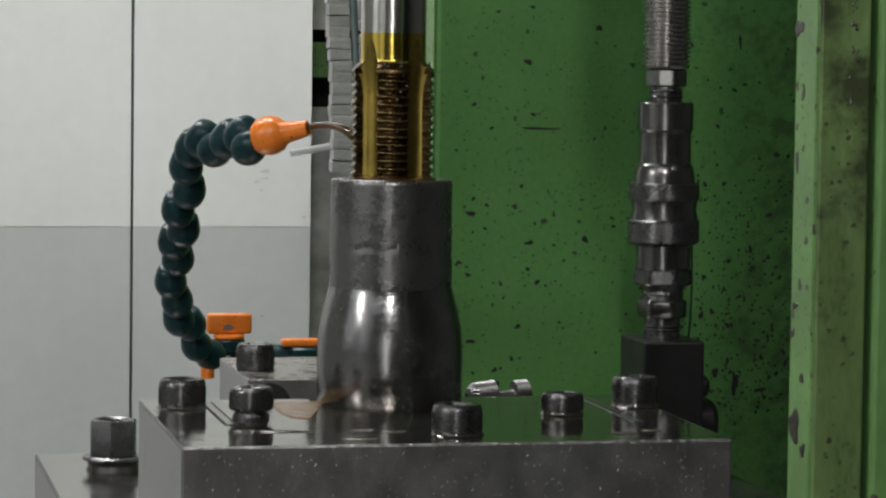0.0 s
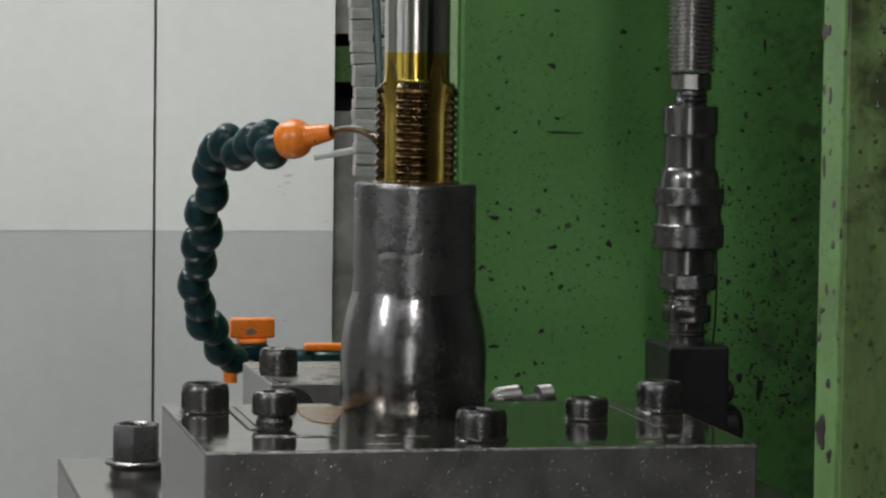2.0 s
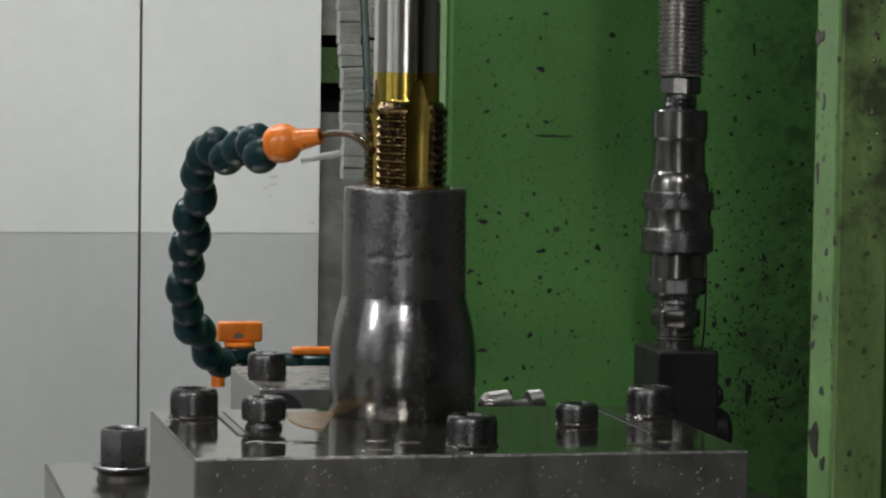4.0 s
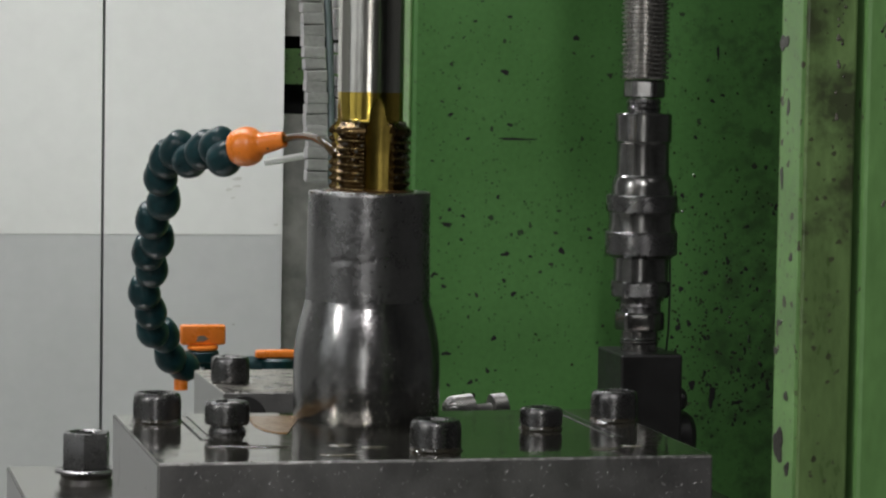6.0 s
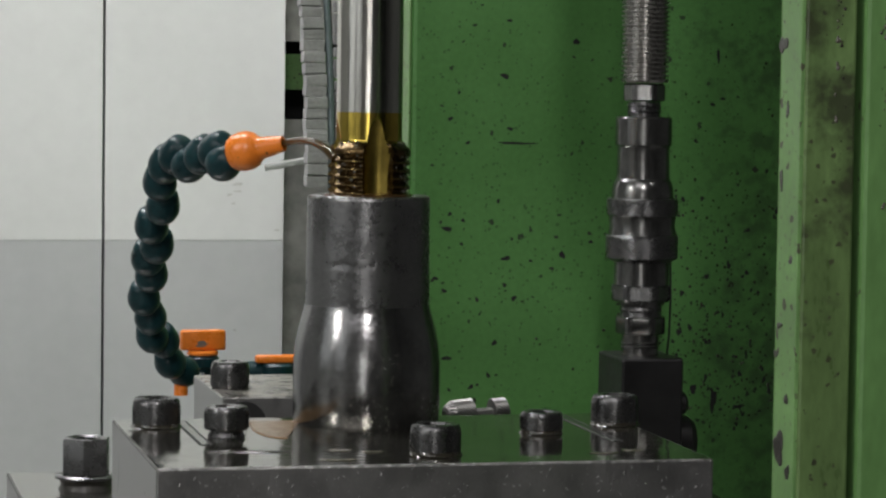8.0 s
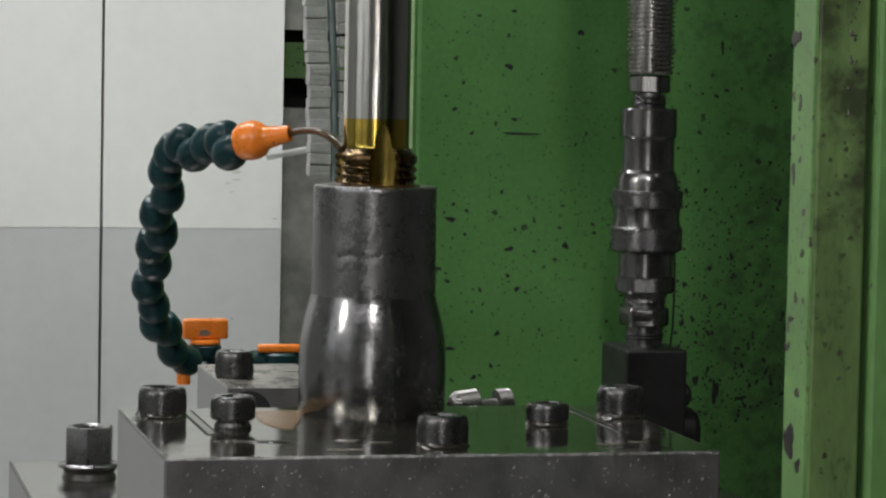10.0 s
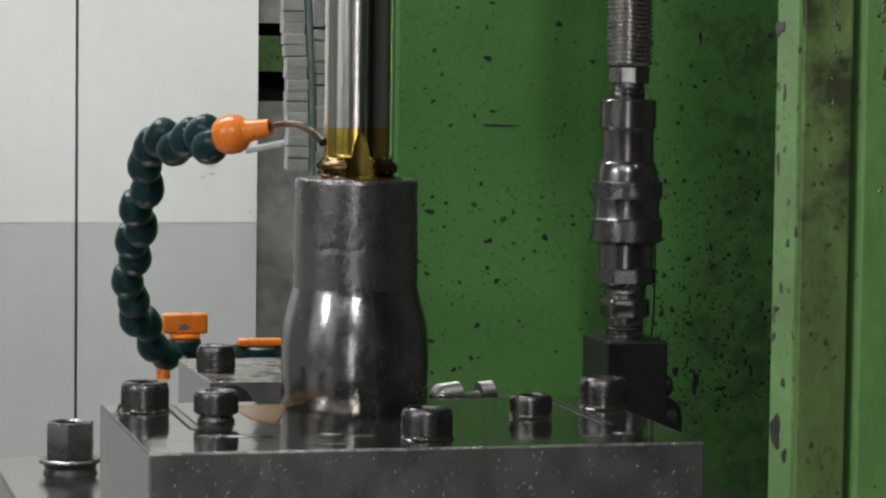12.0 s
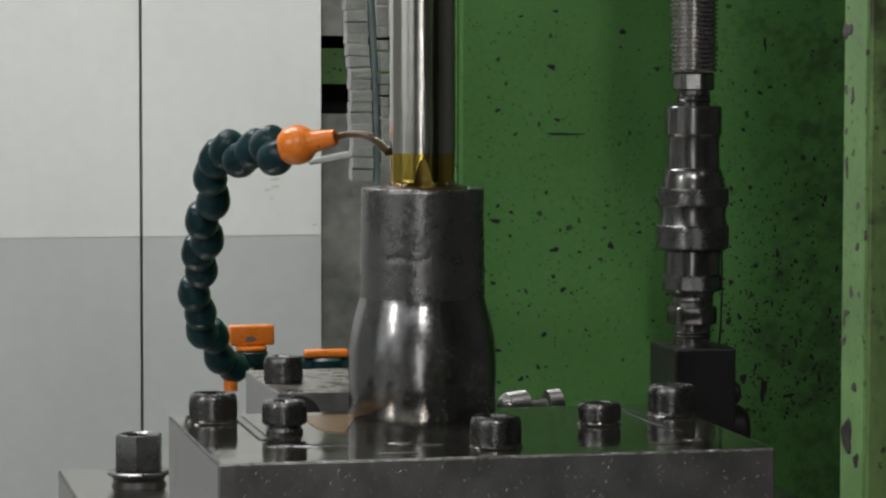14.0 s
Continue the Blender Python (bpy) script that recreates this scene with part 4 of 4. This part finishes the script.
STRIP = next(c for c in COLUMN.children if c.name.startswith("side_strip"))
for i, (y, z, w, h) in enumerate([(-0.348, 1.199, 0.010, 0.0072), (-0.360, 1.052, 0.006, 0.0034), (-0.352, 1.031, 0.015, 0.0120), (-0.350, 1.082, 0.006, 0.0030), (-0.355, 1.172, 0.004, 0.0060), (-0.347, 1.070, 0.007, 0.0026), (-0.349, 1.143, 0.004, 0.0080), (-0.362, 1.110, 0.004, 0.0034), (-0.363, 1.022, 0.005, 0.0070)]):
    # bare spots where the edge strip was knocked
    chip = part("chip", flat_blob(w, h, 0.0003, 700 + i), M["grime"], STRIP, "dark chip in the paint")
    chip.location, chip.rotation_euler.z = (0.1044 - 0.2, y + 0.3, z), radians(-90)


# ---------------------------------------------------------------- oil in the mouth of the coupling, and droplets
op = thing("oil_pool", "dark brown oil welling up in the mouth of the coupling", "oil", (0, 0, 1.1170))
part("surface", lathe([(0.0229, 0.0), (0.0243, 0.0024), (0.0240, 0.0038), (0.0231, 0.0044), (0.0212, 0.0048), (0.0180, 0.0056), (0.0172, 0.0036), (0.0172, 0.0)], 64, lambda i, n_, r, z: r + 0.0004 * math.sin(i * 0.6) * (z > 0.003)), M["brown_oil"], op, "", True, 60)


def droplets(name, label, places, material, slim=1.0):
    """Many small domes. places: (centre, normal, radius)."""
    verts, faces = [], []
    for c, nrm, r in places:
        q = Vector(nrm).to_track_quat("Z", "Y").to_matrix()
        b = len(verts)
        for rr, h in ((1.0, 0.0), (0.8, 0.38), (0.42, 0.6)):
            verts += [Vector(c) + q @ Vector((slim * r * rr * math.cos(k * math.pi / 4), r * rr * math.sin(k * math.pi / 4), r * h)) for k in range(8)]
        verts.append(Vector(c) + q @ Vector((0, 0, r * 0.66)))
        for ring in (0, 8):
            faces += [(b + ring + k, b + ring + (k + 1) % 8, b + ring + 8 + (k + 1) % 8, b + ring + 8 + k) for k in range(8)]
        faces += [(b + 16 + k, b + 16 + (k + 1) % 8, b + 24) for k in range(8)]
    me = bpy.data.meshes.new(name)
    me.from_pydata([tuple(v) for v in verts], [], faces)
    me.polygons.foreach_set("use_smooth", [True] * len(me.polygons))
    me.materials.append(material)
    return tagged(new(name, me), label, "oil", "", "stuff")


rnd = random.Random(7)
on = []
for _ in range(130):
    a = radians(rnd.choice((45, 135, 225, 315)) + rnd.uniform(-20, 20))
    z = -0.0125 - rnd.random() ** 1.5 * 0.05
    r = 0.0214 if z < -0.0185 else 0.0190 + (-0.0125 - z) * 0.42
    on.append(((r * math.cos(a), r * math.sin(a), z), (math.cos(a), math.sin(a), 0.15), rnd.uniform(0.0003, 0.0009)))
loose = droplets("oil_drops", "clear oil droplets", on, M["wet"])
beads = loose.data
bpy.data.objects.remove(loose)
beads = new("oil_drops", beads)
beads.parent = TAP
tagged(beads, "clear brown oil droplets")

rnd = random.Random(11)
on = []
for i in range(210):
    # most of them in the oily run down the front
    a = radians(-101 + (rnd.gauss(-8, 38) if i < 150 else rnd.gauss(0, 11)))
    z = abs(rnd.gauss(0, 0.035))
    if z < 0.06:
        r = float(np.interp(z, [0, 0.022, 0.030, 0.036, 0.042, 0.047, 0.052, 0.0565, 0.063], [0.0391, 0.0392, 0.0391, 0.0388, 0.0381, 0.0371, 0.0360, 0.0347, 0.0331])) - 0.0001
        on.append(((r * math.cos(a), r * math.sin(a), 1.0 + z), (math.cos(a), math.sin(a), 0.1), rnd.uniform(0.0002, 0.0005)))
for _ in range(45):
    a = radians(rnd.uniform(-190, -10))
    on.append(((0.0322 * math.cos(a), 0.0322 * math.sin(a), 1.1199), (math.cos(a), math.sin(a), 0.8), rnd.uniform(0.0003, 0.0007)))
for _ in range(90):
    on.append(((rnd.uniform(-0.13, 0.137), -0.1637 + rnd.uniform(0, 0.002), 0.9999), (0, -0.3, 1), rnd.uniform(0.0002, 0.00045)))
# small bright domes that stand for glints on the block's front
flecks = []
for _ in range(110):
    flecks.append(((rnd.uniform(-0.13, 0.137), -0.1645, 0.9985 - abs(rnd.gauss(0, 0.022))), (rnd.uniform(-0.5, 0.5), -1, rnd.uniform(0, 0.6)), 0.00015 + 0.0006 * rnd.random() ** 3))
def nicks():
    """Short slanting scratches on the front of the block, pale so that the colour holds their glint."""
    ob = thing("scratches", "short bright slanting scratches in milled steel", "scratches", (0, -0.1645, 0.94), kind="stuff")
    rnd = random.Random(12)
    bm = bmesh.new()
    for _ in range(170):
        x, z = rnd.uniform(-0.128, 0.134), rnd.uniform(0.012, 0.057)
        size, a = rnd.uniform(0.0004, 0.0013), radians(rnd.gauss(58, 14))
        u, w = Vector((math.cos(a), 0, math.sin(a))) * size, Vector((-math.sin(a), 0, math.cos(a))) * size * 0.22
        c = Vector((x, -0.00008, z))
        rim = [bm.verts.new(c + q) for q in (-u, -w, u, w)]
        tip = bm.verts.new(c + Vector((0, -0.0002, 0.0001)))
        for k in range(4):
            bm.faces.new((rim[k], rim[(k + 1) % 4], tip))
    part("marks", bm, M["scratch"], ob)


nicks()
droplets("glint_flecks", "bright flecks put on as glints on the oily block", flecks, M["fleck"], 0.4)
droplets("oil_droplets", "tiny clear oil droplets on the steel parts", on, M["wet"])
on = []
for _ in range(420):
    x, z = 0.295 + rnd.gauss(0, 0.04), 0.96 + abs(rnd.gauss(0, 0.09))
    if 0.1 < x < 0.45:
        on.append(((x, 0.2941, z), (0, -1, 0), rnd.uniform(0.0004, 0.0011)))
for _ in range(160):
    x = 0.121 + rnd.gauss(0, 0.0012) if rnd.random() < 0.6 else 0.139 + rnd.gauss(0, 0.0012)
    on.append(((x, -0.3714 if x < 0.1277 else -0.3739, 1.30 - abs(rnd.gauss(0, 0.055))), (0, -1, 0), rnd.uniform(0.0003, 0.0009)))
runs = []
for _ in range(70):
    # beads of oil that have run down the column
    x = 0.1195 if rnd.random() < 0.6 else 0.1395
    runs.append(((x + rnd.gauss(0, 0.0005), -0.3714 if x < 0.1277 else -0.3739, 1.26 - abs(rnd.gauss(0, 0.045))), (0, -1, 0), rnd.uniform(0.0006, 0.0014)))
droplets("oil_runs", "glistening beads of oil run down the green column", runs, M["wet"], 0.8)
droplets("oil_spatter", "oil droplets spattered over the green paint", on, M["film"])


# ---------------------------------------------------------------- motion
def motions():
    rows = []
    drift = [(0, 45), (1.5, 43), (3.0, 27), (5.5, 14), (11.5, 12), (12.5, 0), (14.0, 0)]
    for i in range(141):
        t = i / 10
        phase = float(np.interp(t, [a for a, b in drift], [b for a, b in drift]))
        rows.append((t, pose(0, 0, 1.1959 - 0.00424 * t, 0, 0, -101.3 - 360 * t + phase)))
    walk(TAP, rows)


motions()
